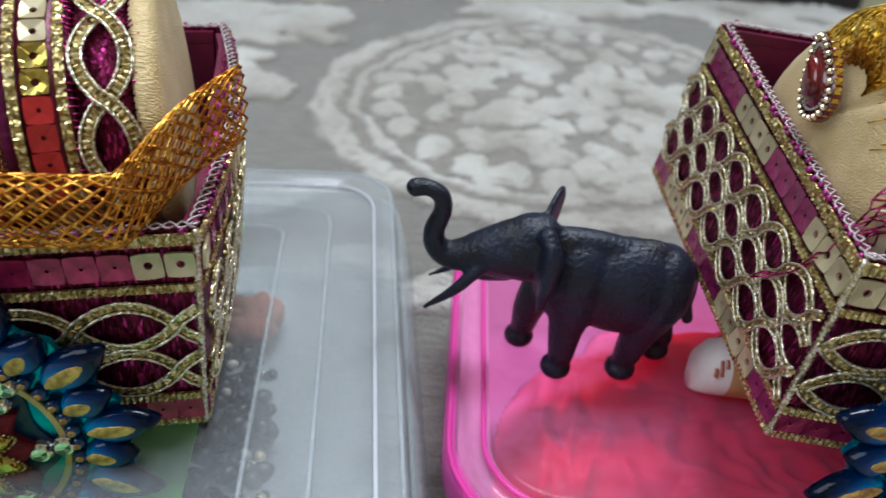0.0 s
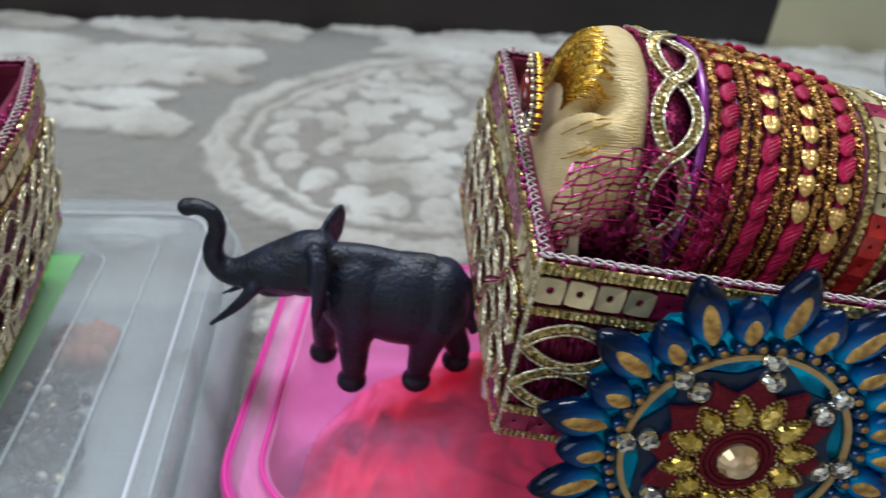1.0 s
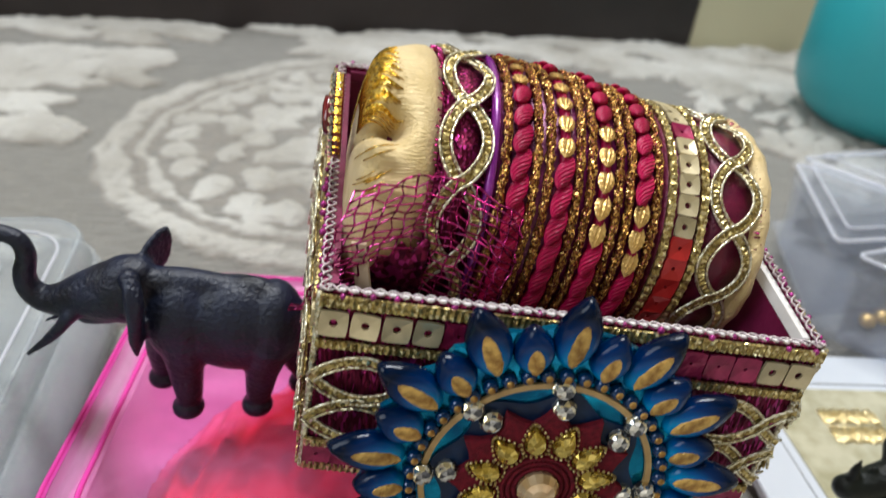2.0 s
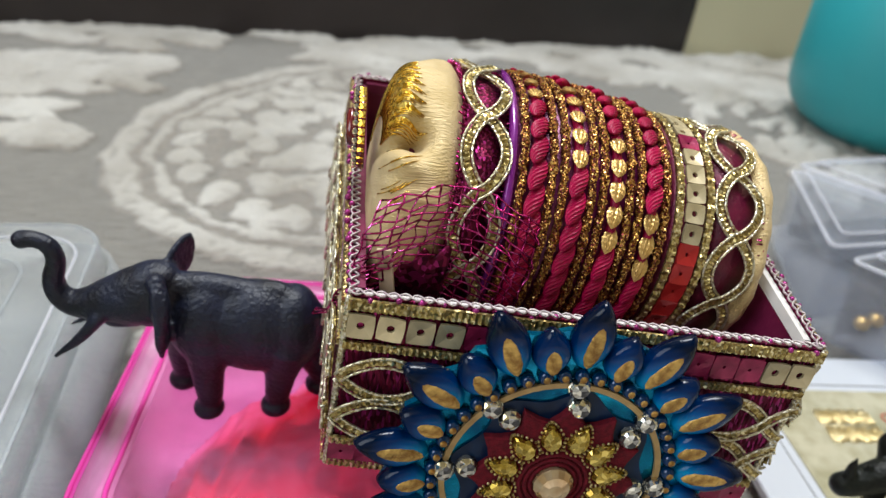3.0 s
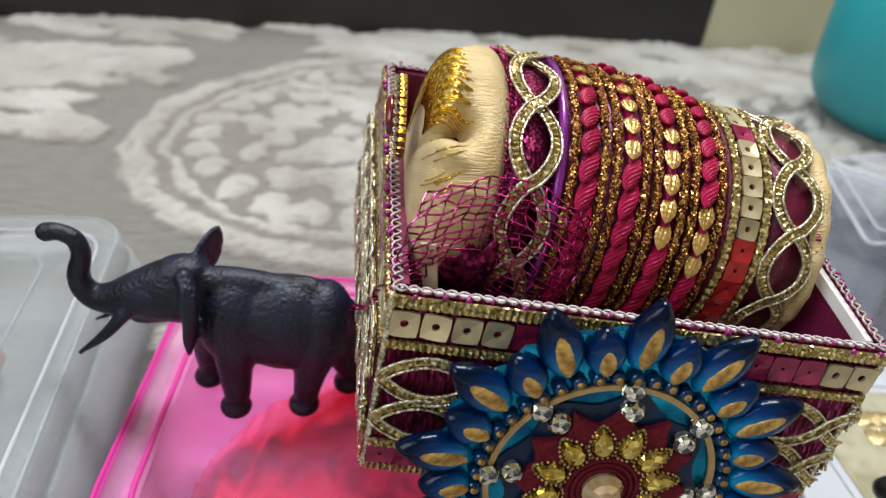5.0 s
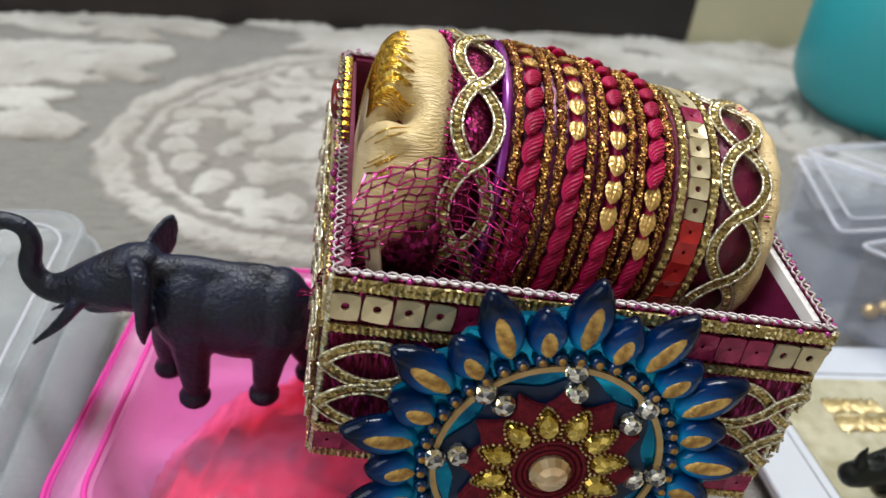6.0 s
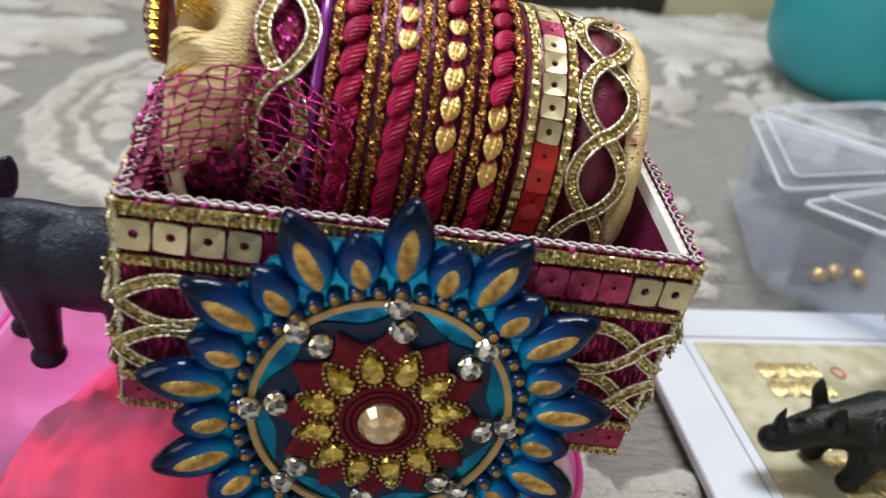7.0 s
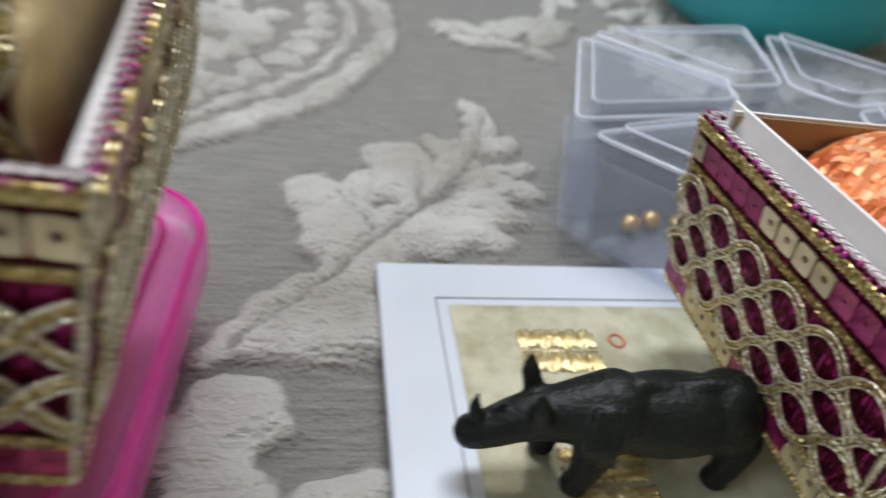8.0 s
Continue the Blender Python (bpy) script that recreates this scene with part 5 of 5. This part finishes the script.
    bead = mesh_of(b, M_STITCH, True, "seed_bead")
    b = bmesh.new()
    bmesh.ops.create_cube(b, size=0.0014)
    claw = mesh_of(b, M_GTHREAD, False, "claw_setting")
    for i in range(26):
        p = drop(2 * math.pi * i / 26, 1.0)
        piece("rhinestone", me, Matrix.Translation(p + ez * 0.0010), t)
        piece("claw_setting", claw, Matrix.Translation(p - ez * 0.0003) @ Matrix((ex, ey, ez)).transposed().to_4x4(), t)
    for rad, cnt in ((0.80, 34), (0.66, 28)):
        for i in range(cnt):
            piece("seed_bead", bead, Matrix.Translation(drop(2 * math.pi * i / cnt, rad) + ez * 0.0010), t)
    # crumpled magenta foil under the bangles
    bm = bmesh.new()
    for k in range(40):
        u, v = random.uniform(0.17, 0.83), random.uniform(0.17, 0.83)
        lo = Vector(B1[0]).lerp(Vector(B1[1]), u).lerp(Vector(B1[4]).lerp(Vector(B1[5]), u), v)
        ball(bm, lo + Vector((0, 0, 0.011 + 0.006 * random.random())), (random.uniform(0.006, 0.012), random.uniform(0.006, 0.011), random.uniform(0.004, 0.007)),
             pose(0, 0, 0, random.uniform(-30, 30), random.uniform(-30, 30), random.uniform(0, 90)), 9, 6)
    solo("foil_tissue", bm, M_FOILM, "crumpled magenta foil tissue lining the gift box", "tissue", smooth=False)
    w = thing("wooden_stick", (-0.088, -0.062, 0.09), "flat pale wooden stick beside the padded bangle", "stick")
    bm = bmesh.new()
    sweep(bm, [Vector(p) for p in ((-0.0810, -0.0750, 0.0700), (-0.0838, -0.0747, 0.0930), (-0.0858, -0.0742, 0.1090))], Vector((-0.3, -1, 0)), lambda i: [(-0.0015, -0.0004), (0.0015, -0.0004), (0.0015, 0.0004), (-0.0015, 0.0004)])
    part("blade", bm, M_PALE, w, "", False)


def fill_second_box():
    g = "bangles in the second gift box"
    st = Stack((-0.2212, -0.0400, 0.0985), (-0.3177, -0.0685, 0.0945), 0.9)
    base = st.at(0.05, 0, 0) - Vector((0, 0, 0.031))
    padded_bangle(st, base, g, 0.0030, 0.0075, "cream satin padded bangle bound with thread", False)
    loop_bangle(st, base, g, 0.0150, 0.0052, "wine bangle with interlaced gold loop braid", M_BROCADE)
    sequin_bangle(st, base, g, 0.0272, 0.0060, 0.0302, (46, 33, 16))
    s = thin_bangles(st, base, g, 0.0345, "GTGGTGGTGGTG")
    # orange net rolled along the front rim
    a, b, c = Vector((-0.3120, -0.0970, 0.0950)), Vector((-0.2215, -0.0825, 0.0975)), Vector((-0.2070, -0.0560, 0.1045))

    def f(u, v):
        p = a.lerp(b, u / 0.72) if u < 0.72 else b.lerp(c, (u - 0.72) / 0.28)
        p = p + Vector((0, 0, 0.0016 * math.sin(9 * u) - 0.0025 * math.exp(-((u - 0.72) / 0.1) ** 2)))
        w = 2 * math.pi * v
        return p + Vector((0, -0.0040 * math.cos(w) - 0.001, 0.0045 + (0.0056 + 0.0022 * u) * math.sin(w)))
    bm = bmesh.new()
    nu, nv = 74, 15
    for sg in (1, -1):
        for j in range(nv):
            tube(bm, [f(i / nu, (j + sg * i * 0.5) / nv) for i in range(nu + 1)], 0.00027, 4)
    solo("orange_net", bm, M_NETO, "orange metallic net roll along the gift box rim", "net")


fill_first_box()
fill_second_box()


# ---------------------------------------------------------------- toy animals, each one plain mesh
def toy(name, bm, material, label, loc_voxel=0.0007):
    ob = solo(name, bm, material, label, "toy")
    r = ob.modifiers.new("remesh", "REMESH")
    r.mode, r.voxel_size, r.use_smooth_shade = "VOXEL", loc_voxel, True
    s = ob.modifiers.new("smooth", "SMOOTH")
    s.factor, s.iterations = 0.5, 4
    return ob


def limb(bm, pts, radii, seg=12):
    """Chain of balls and tapered tubes."""
    path = smooth_path(pts, 6)
    n = len(path)
    rad = lambda i: float(np.interp(i / (n - 1), np.linspace(0, 1, len(radii)), radii))
    for i in range(0, n):
        ball(bm, path[i], rad(i), None, 10, 8)
    tube(bm, path, rad, seg)


def elephant():
    bm = bmesh.new()
    y = -0.0415
    ball(bm, (-0.1170, y, 0.0620), (0.0170, 0.0100, 0.0138), None, 24, 16)
    ball(bm, (-0.1300, y, 0.0630), (0.0105, 0.0098, 0.0134), None, 20, 14)
    ball(bm, (-0.1075, y, 0.0625), (0.0080, 0.0095, 0.0125), None, 20, 14)
    limb(bm, [(-0.1390, y, 0.0730), (-0.1290, y, 0.0738), (-0.1180, y, 0.0726), (-0.1105, y, 0.0724), (-0.1040, y, 0.0672)], [0.0045, 0.0040, 0.0036, 0.0036, 0.0032])
    # head: a long wedge that runs out into the trunk
    ball(bm, (-0.1435, y, 0.0712), (0.0085, 0.0074, 0.0080), pose(0, 0, 0, 0, -20, 0), 20, 14)
    ball(bm, (-0.1432, y, 0.0758), (0.0072, 0.0056, 0.0044), pose(0, 0, 0, 0, -16, 0), 16, 12)
    ball(bm, (-0.1490, y, 0.0690), (0.0075, 0.0062, 0.0070), pose(0, 0, 0, 0, -35, 0), 18, 12)
    limb(bm, [(-0.1430, y, 0.0700), (-0.1520, y, 0.0690), (-0.1580, y, 0.0673), (-0.1630, y, 0.0668), (-0.1662, y, 0.0695), (-0.1668, y, 0.0740), (-0.1652, y, 0.0795), (-0.1660, y, 0.0838), (-0.1695, y, 0.0856), (-0.1722, y, 0.0853)],
         [0.0080, 0.0062, 0.0046, 0.0035, 0.0030, 0.0027, 0.0024, 0.0022, 0.0021, 0.0024])
    limb(bm, [(-0.1405, y, 0.0752), (-0.1470, y, 0.0728), (-0.1540, y, 0.0695), (-0.1595, y, 0.0672)], [0.0052, 0.0056, 0.0050, 0.0038])
    limb(bm, [(-0.1480, y, 0.0645), (-0.1535, y, 0.0630), (-0.1560, y, 0.0635)], [0.0038, 0.0030, 0.0018])
    limb(bm, [(-0.1555, -0.0465, 0.0660), (-0.1607, -0.0475, 0.0600), (-0.1676, -0.0475, 0.0538)], [0.0019, 0.0015, 0.0007])
    limb(bm, [(-0.1560, -0.0370, 0.0640), (-0.1620, -0.0368, 0.0590), (-0.1675, -0.0368, 0.0557)], [0.0015, 0.0011, 0.0005])
    # near ear hangs edge on, far ear stands up behind the skull
    limb(bm, [(-0.1400, -0.0475, 0.0785), (-0.1378, -0.0510, 0.0745), (-0.1384, -0.0522, 0.0680), (-0.1392, -0.0520, 0.0630), (-0.1394, -0.0514, 0.0585)], [0.0024, 0.0020, 0.0018, 0.0015, 0.0008])
    ball(bm, (-0.1392, -0.0500, 0.0695), (0.0017, 0.0040, 0.0098), pose(0, 0, 0, 0, -3, 12), 16, 12)
    up_ = Vector((0.30, 0.55, 0.78)).normalized()            # thin leaf that stands out behind the skull
    out_ = Vector((0.865, -0.46, 0.0))
    out_ = (out_ - up_ * out_.dot(up_)).normalized()
    ear = Matrix((out_, up_.cross(out_), up_)).transposed()
    loft(bm, [[tuple(Vector((-0.1370, -0.0340, 0.0788)) + ear @ Vector((dx, 0.0052 * k * math.cos(w) * (1 - 0.35 * math.sin(w)), 0.0063 * k * math.sin(w)))) for w in [2 * math.pi * i / 24 for i in range(24)]] for k, dx in ((0.85, -0.0008), (1.0, 0.0), (0.85, 0.0008))])
    limb(bm, [(-0.1420, -0.0370, 0.0750), (-0.1392, -0.0345, 0.0752)], [0.0030, 0.0020])
    for fx, fy, tx, ty, kx in ((-0.1300, -0.0462, -0.1295, -0.0450, -0.1300), (-0.1120, -0.0445, -0.1085, -0.0450, -0.1105), (-0.1395, -0.0350, -0.1350, -0.0370, -0.1385), (-0.1005, -0.0352, -0.1045, -0.0370, -0.1035)):
        limb(bm, [(tx, ty, 0.0590), (kx, (ty + fy) / 2, 0.0490), (fx + 0.0002, fy, 0.0405)], [0.0066, 0.0046, 0.0036])
        ball(bm, (fx - 0.0004, fy, LID + 0.0030), (0.0044, 0.0042, 0.0034), None, 14, 10)
    limb(bm, [(-0.1020, y, 0.0680), (-0.0995, y, 0.0635), (-0.0990, y, 0.0580), (-0.0978, y, 0.0530)], [0.0026, 0.0014, 0.0012, 0.0017])
    toy("toy_elephant", bm, M_TOY, "small black plastic toy elephant standing on the pink lid")


def rhino():
    bm = bmesh.new()
    y = -0.054
    ball(bm, (0.1080, y, 0.0236), (0.0205, 0.0098, 0.0098), None, 24, 16)
    ball(bm, (0.0945, y, 0.0243), (0.0090, 0.0090, 0.0102), None, 20, 14)
    ball(bm, (0.1210, y, 0.0240), (0.0092, 0.0092, 0.0108), None, 20, 14)
    limb(bm, [(0.0990, y, 0.0325), (0.1080, y, 0.0318), (0.1160, y, 0.0326), (0.1230, y, 0.0318)], [0.0022, 0.0020, 0.0022, 0.0026])
    limb(bm, [(0.092, y, 0.0252), (0.083, y, 0.0242), (0.0755, y, 0.0228), (0.0680, y, 0.0192), (0.0640, y, 0.0182)], [0.0084, 0.0064, 0.0054, 0.0044, 0.0040])
    for k in range(3):                                       # folds of hide round the neck and flank
        limb(bm, [(0.0885 + 0.0025 * k, y - 0.0078 - 0.0008 * k, 0.0180), (0.0870 + 0.0025 * k, y - 0.0085 - 0.0006 * k, 0.0240), (0.0885 + 0.0025 * k, y - 0.0060, 0.0310)], [0.0010, 0.0014, 0.0010])
    limb(bm, [(0.0650, y, 0.0212), (0.0640, y, 0.0258), (0.0640, y, 0.0298)], [0.0022, 0.0015, 0.0006])
    limb(bm, [(0.0700, y, 0.0240), (0.0696, y, 0.0270)], [0.0018, 0.0008])
    for dy in (-0.0042, 0.0046):
        limb(bm, [(0.0775, y + dy, 0.0272), (0.0762, y + dy * 1.2, 0.0315), (0.0758, y + dy * 1.3, 0.0352)], [0.0024, 0.0022, 0.0008])
    for fx, fy in ((0.0890, -0.0600), (0.0840, -0.0485), (0.1235, -0.0590), (0.1085, -0.0480)):
        limb(bm, [(fx + 0.003, (fy + y) / 2, 0.0180), (fx + 0.001, fy, 0.0125), (fx, fy, 0.0085)], [0.0052, 0.0036, 0.0031])
        ball(bm, (fx - 0.0005, fy, 0.0070), (0.0036, 0.0034, 0.0029), None, 14, 10)
    toy("toy_rhino", bm, M_TOYG, "small dark green-black plastic toy rhinoceros standing on the card")


elephant()
rhino()


# ---------------------------------------------------------------- printed card under the rhinoceros
def card():
    a = radians(0.8)
    o = Vector((0.0463, 0.0237, 0.0))
    ex, ey = Vector((math.cos(a), math.sin(a), 0)), Vector((math.sin(-a) * -1.6, -math.cos(a), 0))
    P = lambda x, y: tuple((o + ex * x + ey * y).xy)
    t = thing("printed_card", (0.12, -0.06, 0), "white bordered glossy ivory printed card on the carpet", "card")
    bm = bmesh.new()
    slab(bm, [P(0, 0.165), P(0.175, 0.165), P(0.175, 0), P(0, 0)], 0.0, 0.0036, 0.0006)
    board = part("board", bm, M_CARD, t, "white card border", False)
    bm = bmesh.new()
    slab(bm, [P(0.0205, 0.145), P(0.155, 0.145), P(0.155, 0.0205), P(0.0205, 0.0205)], 0.0036, 0.0041)
    part("print", bm, M_PRINT, t, "glossy ivory print", False)
    bm = bmesh.new()
    lo = [P(0.0170, 0.149), P(0.158, 0.149), P(0.158, 0.017), P(0.0170, 0.017)]
    tube(bm, [Vector((*p, 0.0037)) for p in lo], 0.0003, 4, True)
    part("border_line", bm, M_INK, t)
    for j in range(2):
        for c in range(6):
            bm = bmesh.new()
            tube(bm, [Vector((*P(0.0385 + 0.0225 * k / 60, 0.0355 + 0.0090 * j + (0.0010 + 0.0006 * c) * math.sin(k * (0.55 + 0.23 * c) + c * 1.7) + 0.0008 * math.sin(c * 2.2)), 0.00415)) for k in range(61)], 0.00042, 4)
            part("foil_scroll", bm, M_FOIL, t, "shiny gold foil scrollwork")
    for j in range(4):                                       # foil lines added lower down; they also draw the gold reflection under the rhino
        for c in range(4):
            bm = bmesh.new()
            tube(bm, [Vector((*P(0.0400 + 0.0210 * k / 50, 0.0690 + 0.0056 * j + (0.0008 + 0.0005 * c) * math.sin(k * (0.5 + 0.21 * c) + c + j)), 0.00415)) for k in range(51)], 0.00045, 4)
            part("foil_scroll", bm, M_FOIL, t, "shiny gold foil scrollwork")
    bm = bmesh.new()
    tube(bm, [Vector((*P(0.0385, 0.0400), 0.00415)), Vector((*P(0.061, 0.0400), 0.00415))], 0.0003, 4)
    part("foil_rule", bm, M_FOIL, t)
    bm = bmesh.new()
    tube(bm, [Vector((*P(0.0680 + 0.0022 * math.cos(k * 0.52), 0.0357 + 0.0026 * math.sin(k * 0.52)), 0.0042)) for k in range(12)], 0.0005, 5, True)
    part("red_mark", bm, M_REDINK, t, "small red oval mark")


card()


# ---------------------------------------------------------------- clear wedge organizer
def organizer():
    c, R, z = Vector((0.2000, 0.067)), 0.0926, 0.0485
    t = thing("wedge_organizer", (c.x, c.y, 0), "clear plastic organizer of six lidded wedge compartments", "organizer")
    hexa = lambda r, zz: [(c.x + r * math.cos(radians(194 + 60 * k)), c.y + r * math.sin(radians(194 + 60 * k)), zz) for k in range(6)]
    bm = bmesh.new()
    loft(bm, [hexa(0.085, -0.001), hexa(0.093, 0.006), hexa(0.092, 0.0075), hexa(0.084, 0.002)])
    part("tray", bm, M_ORG, t, "", False)
    for k in range(6):
        a0, a1 = radians(194 + 60 * k + 3), radians(194 + 60 * k + 57)
        cc = c + Vector((math.cos((a0 + a1) / 2), math.sin((a0 + a1) / 2))) * 0.052

        def wedge(s, zz, ro=R):
            pts = [c + Vector((math.cos(a0), math.sin(a0))) * ro, c + Vector((math.cos(a1), math.sin(a1))) * ro,
                   c + Vector((math.cos(a1), math.sin(a1))) * 0.026, c + Vector((math.cos(a0), math.sin(a0))) * 0.026]
            out = []
            for i in range(4):                              # rounded corners
                p, q, r = pts[i - 1], pts[i], pts[(i + 1) % 4]
                d0, d1 = (p - q).normalized() * 0.006, (r - q).normalized() * 0.006
                for w in (0, 0.25, 0.5, 0.75, 1):
                    out.append((q + d0) * (1 - w) ** 2 + q * 2 * w * (1 - w) + (q + d1) * w * w)
            return [(cc.x + (p.x - cc.x) * s, cc.y + (p.y - cc.y) * s, zz) for p in out]

        bm = bmesh.new()
        loft(bm, [wedge(0.88, 0.002), wedge(0.97, z - 0.012), wedge(0.93, z - 0.012), wedge(0.85, 0.004)])
        comp = part("compartment", bm, M_ORG, t, "", False)
        bm = bmesh.new()
        loft(bm, [wedge(1.0, z - 0.013), wedge(1.0, z - 0.004), wedge(0.97, z - 0.0035), wedge(0.90, z - 0.0035), wedge(0.84, z), wedge(0.80, z)], False, True)
        part("lid", bm, M_ORG, comp, "clear stepped lid", False)
        # lid edges in the whiter plastic, which paints in their white glints
        bm = bmesh.new()
        for sc, zz, r in ((0.995, z - 0.004, 0.0009), (0.845, z, 0.0006)):
            tube(bm, [Vector(p) for p in wedge(sc, zz)], r, 6, True)
        part("lid_edge", bm, M_GLINT, comp)
    bead = bmesh.new()
    ball(bead, (0, 0, 0), (0.004, 0.004, 0.003), None, 10, 6)
    me = mesh_of(bead, M_LEAFG, name="bead")
    for k in range(3):
        piece("bead", me, pose(0.137 + 0.009 * k, 0.045 + 0.003 * (k % 2), 0.008, 20, 10 * k, 0), t)


organizer()


# ---------------------------------------------------------------- props under the boxes and fillings
def bottle():
    t = thing("glue_tube", (-0.05, -0.05, LID), "white tapered tube with red printed label under the gift box", "tube")
    bm = bmesh.new()
    y0 = -0.046
    x_l, x_r = -0.0935, -0.012
    ring = lambda x, r: [(x, y0 + r * math.cos(2 * math.pi * k / 28), LID + 0.0002 + r + r * math.sin(2 * math.pi * k / 28)) for k in range(28)]
    loft(bm, [ring(x_l, 0.003), ring(x_l + 0.001, 0.0058), ring(x_l + 0.004, 0.0075), ring(x_l + 0.010, 0.0082), ring(-0.055, 0.0124), ring(-0.035, 0.0126), ring(x_r, 0.0105)])
    part("body", bm, M_LABEL, t)
    bm = bmesh.new()
    loft(bm, [ring(x_l + 0.0072, 0.0081), ring(x_l + 0.022, 0.0098)], False, False)
    part("band", bm, M_TAN, t, "tan band")
    bm = bmesh.new()
    for k, (dx, h) in enumerate(((0.0030, 0.5), (0.0045, 0.9), (0.0060, 0.5))):
        a = radians(150 - 9 * k)
        tube(bm, [(x_l + dx, y0 + 0.0078 * math.cos(w), LID + 0.0079 + 0.0078 * math.sin(w)) for w in (a - 0.3 * h, a, a + 0.3 * h)], 0.0005, 5)
    part("label_marks", bm, M_REDINK, t)


bottle()

# white inner tray of the third box, standing proud of its rim
for key, f in faces3.items():
    bm = bmesh.new()
    loft(bm, [[tuple(f.p(u, v, h - (v - 0.9) * 0.012)) for u, v in ((0.035, 0.90), (0.965, 0.90), (0.965, 1.08), (0.035, 1.08))] for h in (-0.0042, -0.0034)])
    tray = part("tray_wall", bm, M_WHITE, box3, "white board tray wall", False)
    if key == "back":
        bm = bmesh.new()
        loft(bm, [[tuple(f.p(u, v, h - (v - 0.9) * 0.012)) for u, v in ((0.04, 0.90), (0.96, 0.90), (0.96, 1.065), (0.04, 1.065))] for h in (-0.0050, -0.0045)])
        part("lining", bm, M_KRAFT, tray, "brown board lining", False)
# orange foil cloth in the third box
bm = bmesh.new()
cx, cy, cz = [sum(p[i] for p in B3) / 8 for i in range(3)]
n_ = 44
grid = []
for j in range(n_ + 1):
    row = []
    for i in range(n_ + 1):
        u, v = i / n_, j / n_
        p = Vector(B3[3]).lerp(Vector(B3[2]), 0.065 + 0.87 * u).lerp(Vector(B3[7]).lerp(Vector(B3[6]), 0.065 + 0.87 * u), 0.08 + 0.84 * v)
        dome = max(0.0, 1 - 1.6 * ((u - 0.56) ** 2 + (v - 0.58) ** 2) / 0.5)
        z = -0.0085 + 0.0205 * dome ** 0.6 + 0.003 * noise.noise(Vector((u * 6, v * 6, 1))) + random.uniform(-0.0006, 0.0006)
        row.append(bm.verts.new(p + Vector((0, 0, z))))
    grid.append(row)
for j in range(n_):
    for i in range(n_):
        a_, b_, c_, d_ = grid[j][i], grid[j][i + 1], grid[j + 1][i + 1], grid[j + 1][i]
        bm.faces.new((a_, b_, c_))
        bm.faces.new((a_, c_, d_))
low = [bm.verts.new(v.co + Vector((0, 0, -0.010))) for v in (grid[0][0], grid[0][n_], grid[n_][n_], grid[n_][0])]
bm.faces.new(low)
ob = solo("foil_cloth", bm, M_ORANGE, "crumpled orange foil cloth filling the third gift box", "cloth", smooth=False)
bm = bmesh.new()
slab(bm, [(0.155, -0.075), (0.20, -0.075), (0.20, -0.02), (0.155, -0.02)], 0.0038, 0.0215, 0.002)
solo("support_block", bm, M_KRAFT, "plain brown board block under the third gift box", "block", smooth=False)
